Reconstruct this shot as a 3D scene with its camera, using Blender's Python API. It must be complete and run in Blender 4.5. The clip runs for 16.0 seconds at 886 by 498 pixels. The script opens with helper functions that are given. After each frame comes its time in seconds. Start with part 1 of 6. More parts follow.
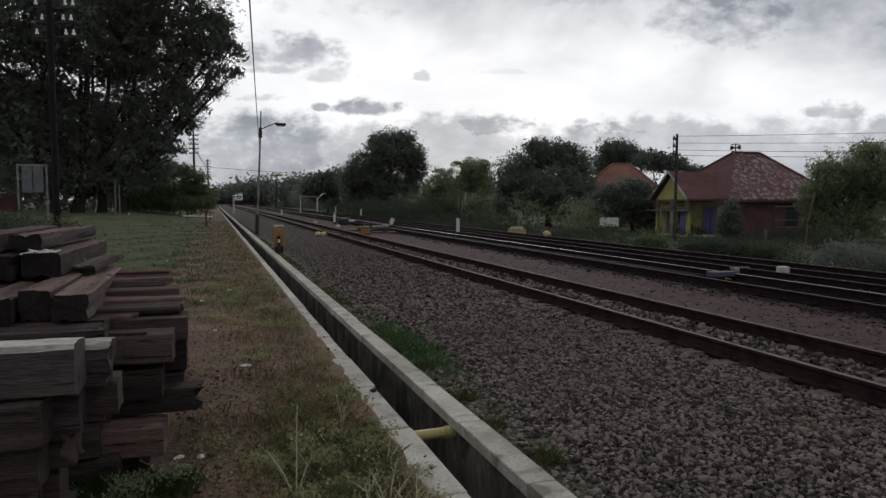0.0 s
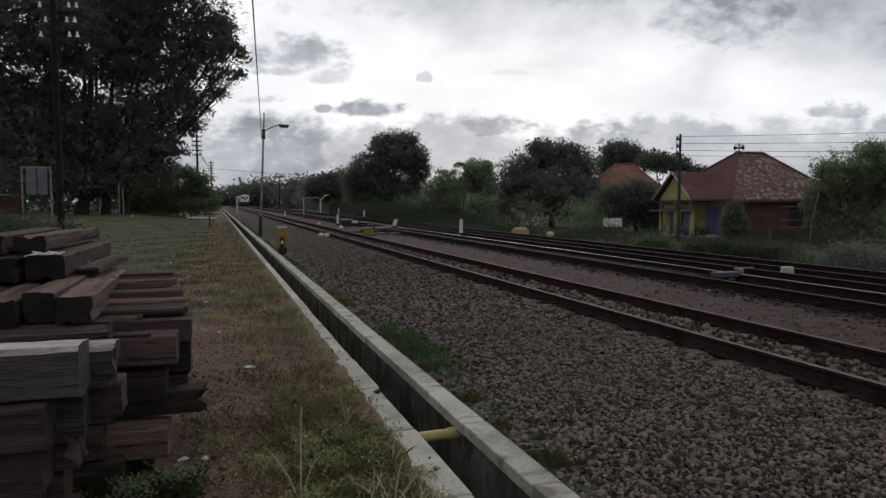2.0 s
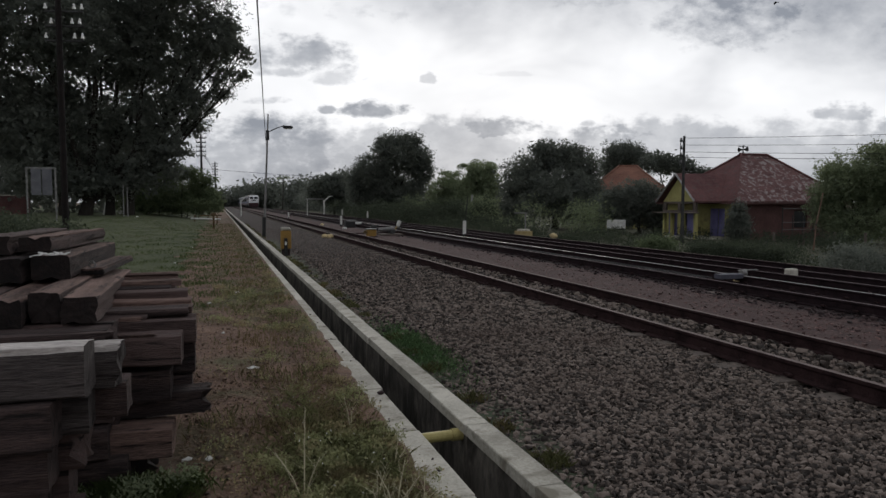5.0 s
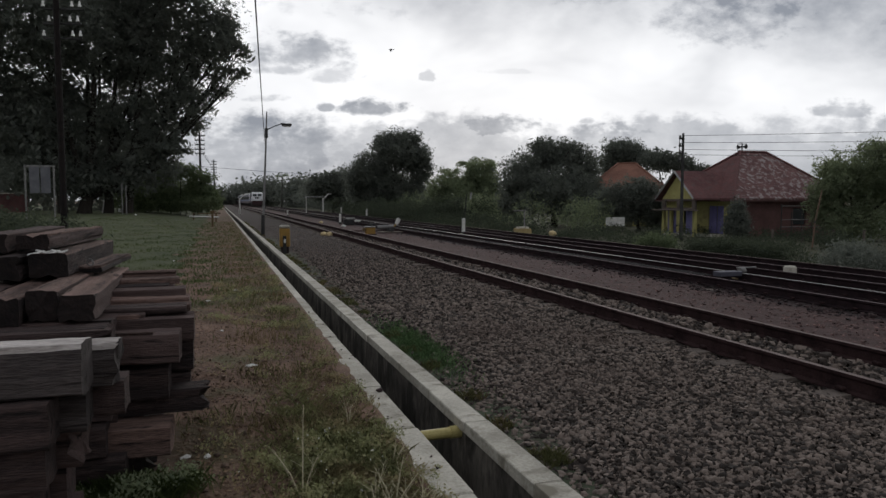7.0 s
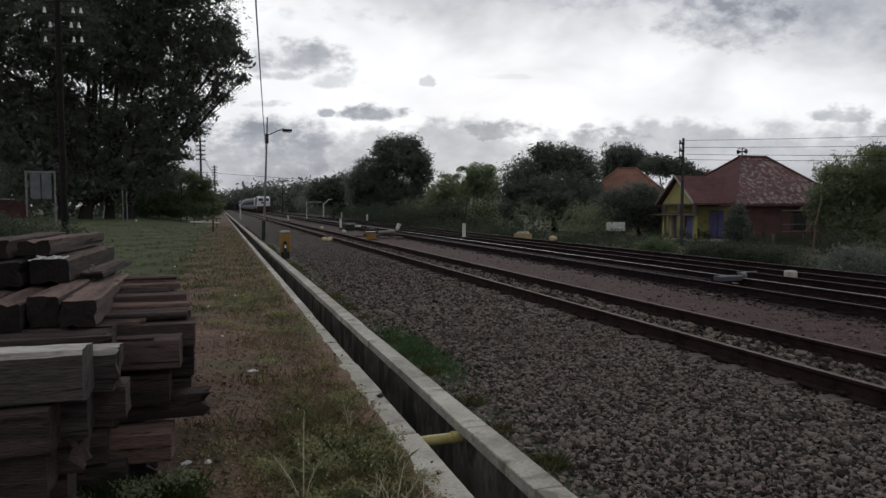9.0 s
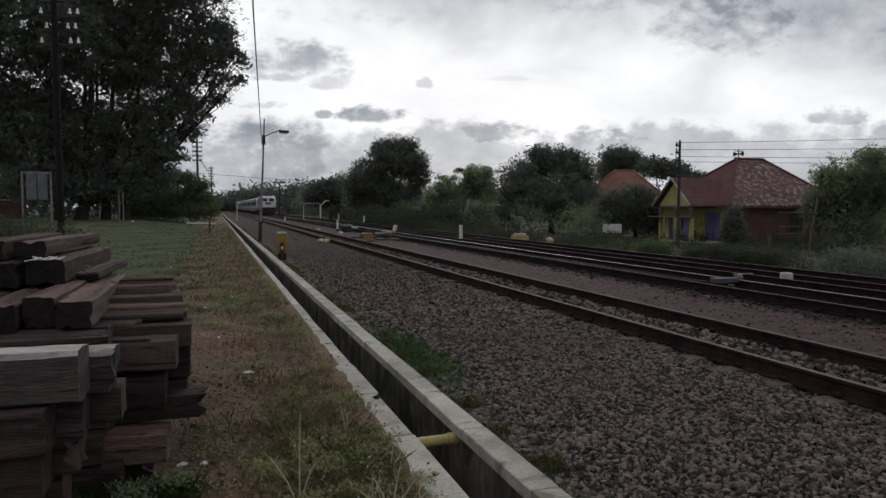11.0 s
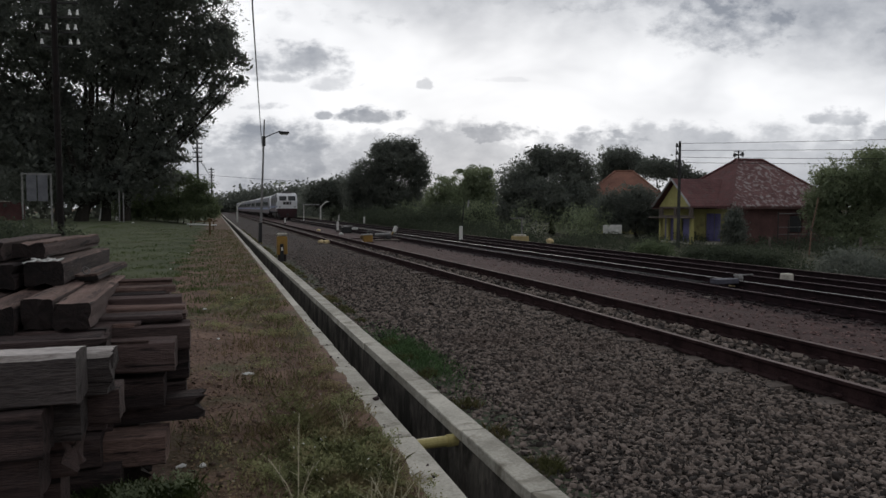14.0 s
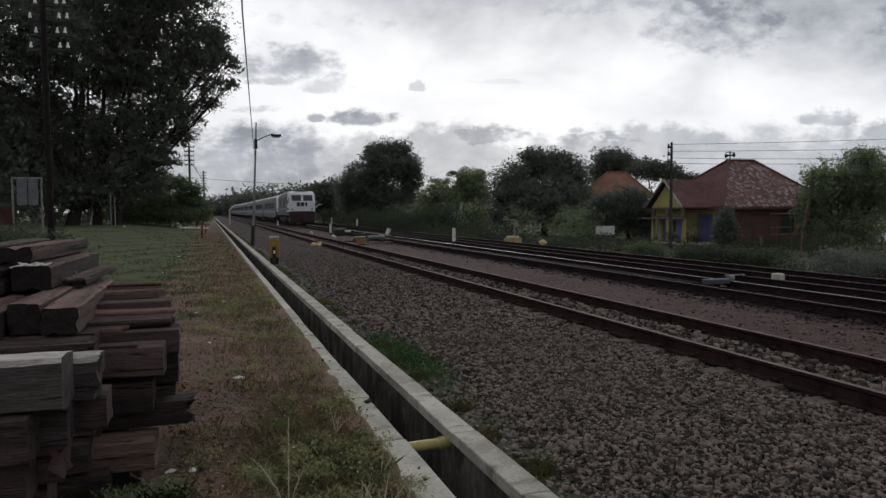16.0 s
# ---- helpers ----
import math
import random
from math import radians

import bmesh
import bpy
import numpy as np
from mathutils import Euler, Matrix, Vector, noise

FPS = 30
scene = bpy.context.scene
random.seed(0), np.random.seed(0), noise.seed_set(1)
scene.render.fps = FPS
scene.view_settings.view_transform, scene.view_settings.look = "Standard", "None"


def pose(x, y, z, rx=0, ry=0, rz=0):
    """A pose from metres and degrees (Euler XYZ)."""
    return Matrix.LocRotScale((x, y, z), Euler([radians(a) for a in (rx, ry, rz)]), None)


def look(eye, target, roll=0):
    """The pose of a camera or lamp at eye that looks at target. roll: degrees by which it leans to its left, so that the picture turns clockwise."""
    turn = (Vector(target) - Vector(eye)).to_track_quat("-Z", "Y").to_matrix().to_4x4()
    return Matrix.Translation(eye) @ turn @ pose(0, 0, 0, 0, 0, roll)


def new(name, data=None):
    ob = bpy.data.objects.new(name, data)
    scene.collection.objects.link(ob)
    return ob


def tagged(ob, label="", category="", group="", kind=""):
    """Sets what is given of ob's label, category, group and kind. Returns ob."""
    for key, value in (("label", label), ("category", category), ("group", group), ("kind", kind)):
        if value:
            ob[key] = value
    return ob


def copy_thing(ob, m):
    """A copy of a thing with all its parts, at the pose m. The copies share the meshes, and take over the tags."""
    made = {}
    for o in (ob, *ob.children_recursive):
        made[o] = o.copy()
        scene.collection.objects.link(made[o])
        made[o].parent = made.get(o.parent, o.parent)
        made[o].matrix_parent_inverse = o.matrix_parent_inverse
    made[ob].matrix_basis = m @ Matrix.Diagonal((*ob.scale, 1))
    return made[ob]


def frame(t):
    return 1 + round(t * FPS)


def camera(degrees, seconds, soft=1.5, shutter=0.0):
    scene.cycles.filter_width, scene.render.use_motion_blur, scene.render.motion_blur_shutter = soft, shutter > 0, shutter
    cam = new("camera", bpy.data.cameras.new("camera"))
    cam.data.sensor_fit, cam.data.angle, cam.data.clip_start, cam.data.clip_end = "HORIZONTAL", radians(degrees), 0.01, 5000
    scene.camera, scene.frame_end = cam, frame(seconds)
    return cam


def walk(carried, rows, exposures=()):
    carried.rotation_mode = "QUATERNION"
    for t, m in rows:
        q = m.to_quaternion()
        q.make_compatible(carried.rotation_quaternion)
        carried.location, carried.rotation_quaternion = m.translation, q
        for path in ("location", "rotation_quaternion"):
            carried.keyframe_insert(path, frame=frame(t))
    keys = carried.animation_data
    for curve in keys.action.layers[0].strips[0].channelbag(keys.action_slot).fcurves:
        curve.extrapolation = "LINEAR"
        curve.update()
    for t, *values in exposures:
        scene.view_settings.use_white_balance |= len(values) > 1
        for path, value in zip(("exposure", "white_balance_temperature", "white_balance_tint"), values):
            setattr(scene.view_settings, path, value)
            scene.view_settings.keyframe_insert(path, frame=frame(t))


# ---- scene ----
cam = camera(65.03, 16.0)
walk(cam, [
    (0, pose(-0.000, -0.006, 1.722, 86.021, -0.109, -18.386)),
    (0.5, pose(-0.002, -0.005, 1.721, 85.965, -0.119, -18.312)),
    (1, pose(-0.003, 0.002, 1.724, 86.022, -0.005, -18.208)),
    (1.5, pose(-0.001, 0.004, 1.718, 85.986, 0.093, -17.994)),
    (2, pose(-0.002, 0.006, 1.721, 86.106, 0.042, -18.138)),
    (2.5, pose(-0.001, -0.000, 1.723, 85.949, 0.021, -17.947)),
    (3, pose(-0.006, -0.001, 1.719, 86.042, -0.041, -18.121)),
    (3.5, pose(-0.002, -0.004, 1.723, 85.995, 0.036, -17.869)),
    (4, pose(-0.007, -0.005, 1.722, 86.184, -0.070, -17.859)),
    (6.5, pose(-0.002, 0.002, 1.722, 86.214, -0.010, -17.878)),
    (7, pose(-0.000, 0.000, 1.720, 86.024, 0.000, -17.932)),
    (7.5, pose(-0.002, -0.003, 1.721, 86.304, 0.001, -17.855)),
    (8, pose(-0.002, -0.017, 1.725, 86.386, 0.068, -17.770)),
    (8.5, pose(-0.002, -0.011, 1.722, 86.512, -0.009, -17.913)),
    (9, pose(-0.002, -0.006, 1.722, 86.444, 0.083, -17.896)),
    (11.5, pose(-0.001, -0.011, 1.721, 86.593, -0.034, -18.170)),
    (12, pose(-0.003, -0.006, 1.726, 86.602, -0.079, -18.054)),
    (12.5, pose(-0.000, -0.018, 1.725, 86.863, 0.017, -18.286)),
    (13, pose(-0.001, -0.018, 1.722, 86.951, 0.199, -18.211)),
    (13.5, pose(0.004, -0.007, 1.720, 86.750, 0.163, -18.155)),
    (14, pose(0.008, -0.004, 1.722, 86.657, 0.027, -18.128)),
    (14.5, pose(0.008, 0.001, 1.722, 86.703, 0.153, -18.127)),
    (15, pose(0.015, -0.008, 1.722, 86.929, 0.271, -18.273)),
    (15.5, pose(0.021, -0.003, 1.722, 87.020, 0.309, -18.456)),
    (16, pose(0.032, -0.002, 1.721, 86.824, 0.336, -18.689)),
], exposures=[(0, 0.0), (16, 0.0)])

# ---- world and light ----
SUN_AZ, SUN_EL = 21.0, 13.0      # degrees right of the tracks' direction, above the horizon
VIEW_YAW = radians(17.93)


class Nodes:
    """Short hand for shader node trees."""

    def __init__(self, tree):
        self.t = tree
        tree.nodes.clear()

    def add(self, kind, **sets):
        n = self.t.nodes.new(kind)
        for k, v in sets.items():
            if k == "operation":
                n.operation = v
            elif k == "blend_type":
                n.blend_type = v
            elif k == "data_type":
                n.data_type = v
        return n

    def link(self, a, b):
        self.t.links.new(a, b)

    def put(self, sock, v):
        if isinstance(v, bpy.types.NodeSocket):
            self.link(v, sock)
        else:
            sock.default_value = v

    def math(self, op, a, b=0.0, c=0.0, clamp=False):
        n = self.add("ShaderNodeMath", operation=op)
        n.use_clamp = clamp
        for s, v in zip(n.inputs, (a, b, c)):
            self.put(s, v)
        return n.outputs[0]

    def smooth(self, x, lo, hi):
        n = self.add("ShaderNodeMapRange")
        n.interpolation_type = "SMOOTHSTEP"
        self.put(n.inputs[0], x)
        n.inputs[1].default_value, n.inputs[2].default_value = lo, hi
        n.inputs[3].default_value, n.inputs[4].default_value = 0.0, 1.0
        return n.outputs[0]

    def mix(self, f, a, b, blend="MIX"):
        n = self.add("ShaderNodeMix", data_type="RGBA", blend_type=blend)
        self.put(n.inputs[0], f)
        self.put(n.inputs[6], a if not isinstance(a, tuple) else (*a, 1)[:4])
        self.put(n.inputs[7], b if not isinstance(b, tuple) else (*b, 1)[:4])
        return n.outputs[2]

    def noise(self, vec, scale, detail=4.0, rough=0.55, warp=0.0):
        n = self.add("ShaderNodeTexNoise")
        if vec is not None:
            self.link(vec, n.inputs["Vector"])
        n.inputs["Scale"].default_value = scale
        n.inputs["Detail"].default_value = detail
        n.inputs["Roughness"].default_value = rough
        n.inputs["Distortion"].default_value = warp
        return n.outputs[0]

    def vmath(self, op, a, b):
        n = self.add("ShaderNodeVectorMath", operation=op)
        self.put(n.inputs[0], a)
        self.put(n.inputs[1], b)
        return n.outputs["Value"] if op == "DOT_PRODUCT" else n.outputs[0]

    def combine(self, x, y, z):
        n = self.add("ShaderNodeCombineXYZ")
        for s, v in zip(n.inputs, (x, y, z)):
            self.put(s, v)
        return n.outputs[0]


world = bpy.data.worlds.new("evening_sky")
scene.world = world
world.use_nodes = True
W = Nodes(world.node_tree)
wdir = W.add("ShaderNodeTexCoord").outputs["Generated"]
w_right = W.vmath("DOT_PRODUCT", wdir, (math.cos(VIEW_YAW), -math.sin(VIEW_YAW), 0))
w_ahead = W.vmath("DOT_PRODUCT", wdir, (math.sin(VIEW_YAW), math.cos(VIEW_YAW), 0))
w_up = W.vmath("DOT_PRODUCT", wdir, (0, 0, 1))
w_safe = W.math("MAXIMUM", w_ahead, 0.15)
sky_u = W.math("DIVIDE", w_right, w_safe)
sky_v = W.math("DIVIDE", w_up, w_safe)
flat = W.combine(sky_u, W.math("MULTIPLY", sky_v, 1.6), 0.0)
puff = W.noise(flat, 24.0, 8.0, 0.58, 0.12)
broad = W.noise(flat, 3.2, 4.0, 0.55, 0.4)
fluff = W.noise(flat, 62.0, 6.0, 0.6, 0.1)
edge = W.math("ADD", W.math("SUBTRACT", puff, 0.5), W.math("MULTIPLY", W.math("SUBTRACT", fluff, 0.5), 0.3))
body = W.math("ADD", W.math("MULTIPLY", W.noise(flat, 9.0, 6.0, 0.6, 0.2), 1.1), 0.55)
body = W.math("ADD", body, W.math("MULTIPLY", W.math("SUBTRACT", puff, 0.5), 0.9))
cover = None


def cloud(u, v, a, b, dark, base=-1.6, crisp=0.0, ragged=1.0):
    """One darker cloud: a ragged ellipse in the directions of the sky, with a flatter base; a small base draws it out downwards."""
    global cover
    soft = min(0.6, max(0.0, (b - 0.022) * 40))
    du = W.math("DIVIDE", W.math("SUBTRACT", sky_u, u), a)
    dv = W.math("DIVIDE", W.math("SUBTRACT", sky_v, v), b)
    dv = W.math("MAXIMUM", dv, W.math("MULTIPLY", dv, base))
    r = W.math("ADD", W.math("MULTIPLY", du, du), W.math("MULTIPLY", dv, dv))
    r = W.math("ADD", r, W.math("MULTIPLY", edge, -3.9 * ragged))
    d = W.math("MULTIPLY", W.math("SUBTRACT", 1.0, W.smooth(r, 0.05 + 0.55 * crisp - soft * (1 - crisp), 1.3 - 0.2 * crisp + soft * (1 - crisp))), W.math("MULTIPLY", body, dark))
    cover = d if cover is None else W.math("MAXIMUM", cover, d)


cloud(-0.203, 0.204, 0.073, 0.033, 0.64, crisp=0.35)
cloud(-0.155, 0.176, 0.037, 0.015, 0.35)
cloud(-0.227, 0.184, 0.037, 0.010, 0.50)
cloud(-0.100, 0.130, 0.055, 0.016, 0.80, crisp=0.35)
cloud(-0.166, 0.132, 0.014, 0.010, 0.70, crisp=0.35)
cloud(-0.022, 0.174, 0.012, 0.009, 0.35, ragged=1.6)
cloud(0.069, 0.103, 0.063, 0.019, 0.75, crisp=0.35)
cloud(-0.245, 0.093, 0.114, 0.034, 0.75, crisp=0.35)
cloud(-0.116, 0.086, 0.089, 0.021, 0.55)
cloud(-0.270, 0.045, 0.138, 0.037, 0.60)
cloud(0.247, 0.091, 0.081, 0.023, 0.65, crisp=0.35)
cloud(0.206, 0.113, 0.012, 0.007, 0.50)
cloud(0.416, 0.078, 0.187, 0.031, 0.55)
cloud(0.563, 0.127, 0.050, 0.017, 0.55)
cloud(0.140, 0.274, 0.341, 0.033, 0.35)
cloud(-0.256, 0.144, 0.034, 0.007, 0.50)
cloud(0.561, 0.089, 0.122, 0.029, 0.50)
cloud(0.093, 0.182, 0.041, 0.005, 0.15)

# heaped banks that reach down to the horizon
for u, v, a, b, dark in ((-0.22, 0.070, 0.085, 0.055, 0.72), (-0.30, 0.060, 0.08, 0.05, 0.66), (-0.13, 0.055, 0.08, 0.05, 0.62), (-0.04, 0.045, 0.10, 0.045, 0.5),
                         (0.25, 0.075, 0.075, 0.04, 0.6), (0.34, 0.07, 0.07, 0.035, 0.5), (0.14, 0.05, 0.09, 0.03, 0.4), (0.50, 0.07, 0.14, 0.05, 0.45)):
    cloud(u, v, a, b, dark, -0.25, 0.6, 0.75)
# the dark ceiling of cloud in the west
cloud(0.43, 0.27, 0.15, 0.085, 0.85, ragged=0.6)
cloud(0.28, 0.30, 0.2, 0.06, 0.7, ragged=0.5)
cloud(0.08, 0.30, 0.2, 0.05, 0.55, ragged=0.5)
cloud(0.66, 0.26, 0.08, 0.07, 0.85, ragged=0.55)
cloud(0.55, 0.33, 0.16, 0.055, 0.8, ragged=0.55)

# a bank of heaped cloud all along the horizon
bank_top = W.math("ADD", W.math("MULTIPLY", W.noise(W.combine(sky_u, 0.0, 3.0), 5.5, 3.0, 0.5), 0.17), 0.028)
bank_top = W.math("ADD", bank_top, W.math("MULTIPLY", edge, 0.055))
bank = W.math("MULTIPLY", W.smooth(W.math("SUBTRACT", bank_top, sky_v), -0.006, 0.014), W.math("MULTIPLY", body, 0.56))
ceiling = W.smooth(W.math("ADD", sky_v, W.math("ADD", W.math("MULTIPLY", sky_u, 0.16), W.math("MULTIPLY", W.math("SUBTRACT", broad, 0.5), 0.22))), 0.2, 0.36)
cover = W.math("MAXIMUM", cover, W.math("MULTIPLY", ceiling, W.math("MULTIPLY", body, 0.68)))
cover = W.math("MAXIMUM", cover, bank)

sun_way = (math.sin(radians(SUN_AZ)) * math.cos(radians(SUN_EL)), math.cos(radians(SUN_AZ)) * math.cos(radians(SUN_EL)), math.sin(radians(SUN_EL)))
near_sun = W.vmath("DOT_PRODUCT", wdir, sun_way)
glow = W.smooth(near_sun, 0.50, 0.97)
veil = W.mix(glow, (0.57, 0.575, 0.60), (1.03, 1.04, 1.065))
veil = W.mix(W.math("MULTIPLY", W.smooth(broad, 0.35, 0.7), 0.36), veil, (0.50, 0.515, 0.56))
veil = W.mix(cover, veil, W.mix(glow, (0.37, 0.38, 0.40), (0.28, 0.305, 0.355)))
nishita = W.add("ShaderNodeTexSky")
nishita.sky_type = "NISHITA"
nishita.sun_disc = False
nishita.sun_elevation = radians(SUN_EL)
nishita.sun_rotation = radians(SUN_AZ)
clear = W.mix(1.0, nishita.outputs[0], (0.1, 0.1, 0.1), "MULTIPLY")
w_bg = W.add("ShaderNodeBackground")
# under an overcast sky the zenith is brighter than the horizon
zenith = W.math("ADD", W.math("MULTIPLY", W.smooth(w_up, 0.38, 0.85), 0.22), 1.0)
W.link(W.mix(0.99, clear, W.vmath("MULTIPLY", veil, W.combine(zenith, zenith, zenith))), w_bg.inputs[0])
w_bg.inputs[1].default_value = 1.0
W.link(w_bg.outputs[0], W.add("ShaderNodeOutputWorld").inputs[0])

sun = new("sun", bpy.data.lights.new("sun", "SUN"))
sun.data.energy, sun.data.angle, sun.data.color = 0.5, radians(20), (1.0, 0.95, 0.88)
sun.matrix_world = look(Vector(sun_way) * 50, (0, 0, 0))

# ---- materials ----


def material(name, dark, light, scale=3.0, fine=40.0, rough=0.85, metal=0.0, bump=0.3, stretch=(1, 1, 1), third=None,
             third_scale=0.7, third_cut=(0.5, 0.65), island=0.0, thing=0.0, spec=0.3, through_light=None, bump_dist=0.01):
    m = bpy.data.materials.new(name)
    m.use_nodes = True
    N = Nodes(m.node_tree)
    pos = N.add("ShaderNodeTexCoord").outputs["Object"]
    if thing:
        rnd = N.add("ShaderNodeObjectInfo").outputs["Random"]
        pos = N.vmath("ADD", pos, N.combine(N.math("MULTIPLY", rnd, 37.0), N.math("MULTIPLY", rnd, 91.0), 0.0))
    if stretch != (1, 1, 1):
        pos = N.vmath("MULTIPLY", pos, stretch)
    big = N.noise(pos, scale, 5.0, 0.6, 0.2)
    small = N.noise(pos, fine, 3.0, 0.6)
    f = N.math("ADD", N.math("MULTIPLY", N.math("SUBTRACT", big, 0.5), 2.2), N.math("MULTIPLY", N.math("SUBTRACT", small, 0.5), 1.6))
    f = N.math("ADD", f, 0.5)
    if island:
        ri = N.add("ShaderNodeNewGeometry").outputs["Random Per Island"]
        f = N.math("ADD", f, N.math("MULTIPLY", N.math("SUBTRACT", ri, 0.5), island))
    if thing:
        f = N.math("ADD", f, N.math("MULTIPLY", N.math("SUBTRACT", rnd, 0.5), thing))
    f = N.math("ADD", f, 0.0, clamp=True)
    col = N.mix(f, dark, light)
    if third:
        t = N.noise(pos, third_scale, 5.0, 0.62, 0.4)
        col = N.mix(N.smooth(t, *third_cut), col, third)
    b = N.add("ShaderNodeBsdfPrincipled")
    N.link(col, b.inputs["Base Color"])
    N.link(N.math("ADD", N.math("MULTIPLY", small, 0.25), rough - 0.125, clamp=True), b.inputs["Roughness"])
    b.inputs["Metallic"].default_value = metal
    b.inputs["Specular IOR Level"].default_value = spec
    if bump:
        bn = N.add("ShaderNodeBump")
        bn.inputs["Strength"].default_value = bump
        bn.inputs["Distance"].default_value = bump_dist
        N.link(N.math("ADD", N.math("MULTIPLY", small, 0.5), big), bn.inputs["Height"])
        N.link(bn.outputs[0], b.inputs["Normal"])
    out = N.add("ShaderNodeOutputMaterial")
    last = b.outputs[0]
    if through_light:
        tr = N.add("ShaderNodeBsdfTranslucent")
        N.link(N.mix(0.5, col, through_light), tr.inputs[0])
        ms = N.add("ShaderNodeMixShader")
        ms.inputs[0].default_value = 0.5
        N.link(last, ms.inputs[1])
        N.link(tr.outputs[0], ms.inputs[2])
        last = ms.outputs[0]
    N.link(last, out.inputs[0])
    return m


def gloss(name, colour, rough=0.1, metal=0.0):
    return material(name, tuple(c * 0.85 for c in colour), colour, 2.0, 30.0, rough, metal, 0.0, spec=0.5)


SOIL = material("trodden_soil", (0.078, 0.047, 0.035), (0.21, 0.132, 0.096), 1.6, 22, 0.95, bump=1.0, bump_dist=0.06, third=(0.08, 0.076, 0.036), third_scale=0.6, third_cut=(0.48, 0.64))
VERGE = material("verge_soil", (0.034, 0.036, 0.022), (0.085, 0.084, 0.05), 0.6, 9, 0.95, bump=0.8, bump_dist=0.05)
# the bed's dark colour includes the shade in gaps between stones
BALLAST = material("ballast_bed", (0.016, 0.013, 0.012), (0.082, 0.065, 0.058), 14, 40, 0.95, bump=1.0, bump_dist=0.05, third=(0.055, 0.04, 0.034), third_scale=0.3, third_cut=(0.4, 0.75))
OILY = material("oil_stained_ballast", (0.012, 0.008, 0.0085), (0.05, 0.033, 0.033), 6, 26, 0.92, bump=1.0, bump_dist=0.05)
STONE = material("crushed_stone", (0.029, 0.0235, 0.0205), (0.19, 0.153, 0.132), 14, 90, 0.92, bump=0.5, island=2.6, third=(0.096, 0.068, 0.057), third_scale=0.4, third_cut=(0.45, 0.95))
RED_STONE = material("rust_dusted_stone", (0.045, 0.027, 0.026), (0.185, 0.117, 0.107), 20, 90, 0.92, bump=0.5, island=1.5)
DUSTY = material("rust_dusted_earth", (0.03, 0.016, 0.0155), (0.086, 0.049, 0.045), 4, 30, 0.95, bump=1.0, bump_dist=0.03, third=(0.054, 0.03, 0.029), third_scale=0.5, third_cut=(0.45, 0.7))
DARK_STONE = material("oily_stone", (0.016, 0.011, 0.0115), (0.075, 0.05, 0.05), 20, 90, 0.9, bump=0.4, island=1.3)
CONCRETE = material("old_concrete", (0.28, 0.265, 0.225), (0.54, 0.515, 0.45), 2.6, 38, 0.9, bump=0.5, third=(0.18, 0.165, 0.13), third_scale=4.0, third_cut=(0.52, 0.72), thing=0.6)
DRAIN_MASONRY = material("stained_masonry", (0.03, 0.027, 0.024), (0.19, 0.172, 0.15), 3.0, 14, 0.88, bump=0.9, bump_dist=0.03, stretch=(1, 1, 0.5), third=(0.034, 0.031, 0.027), third_scale=2.2, third_cut=(0.45, 0.6))
SLEEPER_C = material("sleeper_concrete", (0.07, 0.056, 0.048), (0.17, 0.142, 0.125), 2.5, 40, 0.92, bump=0.4, thing=0.4)
RUST = material("rail_rust", (0.014, 0.0085, 0.009), (0.05, 0.029, 0.029), 5, 60, 0.92, 0.0, 0.4, spec=0.08)
DARK_RUST = material("oily_rail_rust", (0.011, 0.008, 0.009), (0.034, 0.021, 0.024), 5, 60, 0.9, 0.0, 0.4, spec=0.1)
STEEL = material("rail_head_steel", (0.11, 0.082, 0.076), (0.2, 0.158, 0.148), 3, 50, 0.8, 0.1, 0.1, spec=0.15)
DULL_STEEL = material("dull_rail_head", (0.075, 0.056, 0.06), (0.15, 0.118, 0.122), 3, 50, 0.78, 0.1, 0.1, spec=0.15)
BRIGHT_STEEL = material("worn_rail_head", (0.2, 0.19, 0.185), (0.33, 0.32, 0.31), 3, 50, 0.5, 0.4, 0.05)
OLD_WOOD = material("weathered_sleeper_wood", (0.026, 0.019, 0.019), (0.104, 0.071, 0.066), 2.6, 46, 0.92, bump=1.0, bump_dist=0.03, stretch=(0.4, 3.4, 3.4), thing=0.9, third=(0.014, 0.011, 0.011), third_scale=5.0, third_cut=(0.56, 0.66))
# pale tone for upper faces: bleaching plus skylight put into the colour
GREY_WOOD = material("sky_lit_bleached_wood", (0.26, 0.235, 0.22), (0.58, 0.54, 0.52), 2.2, 20, 0.92, bump=1.0, bump_dist=0.02, stretch=(0.8, 3, 3), thing=0.3)
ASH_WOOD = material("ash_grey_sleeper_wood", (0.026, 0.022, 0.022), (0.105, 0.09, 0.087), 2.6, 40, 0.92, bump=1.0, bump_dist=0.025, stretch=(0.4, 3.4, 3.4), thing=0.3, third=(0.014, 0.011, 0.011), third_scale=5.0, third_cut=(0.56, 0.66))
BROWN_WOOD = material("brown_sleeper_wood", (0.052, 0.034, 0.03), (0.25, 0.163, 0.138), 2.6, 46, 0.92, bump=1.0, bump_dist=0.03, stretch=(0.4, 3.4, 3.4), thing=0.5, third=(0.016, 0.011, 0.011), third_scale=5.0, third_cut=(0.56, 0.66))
BARK = material("bark", (0.014, 0.012, 0.01), (0.042, 0.036, 0.03), 3, 14, 0.95, bump=1.0, bump_dist=0.05, stretch=(1, 1, 0.3))
# greyed and lifted green: distance haze is put into this leaf colour
LEAF_DARK = material("dark_leaves", (0.076, 0.087, 0.08), (0.162, 0.176, 0.15), 0.4, 3, 0.8, bump=0, island=1.0, through_light=(0.24, 0.26, 0.21))
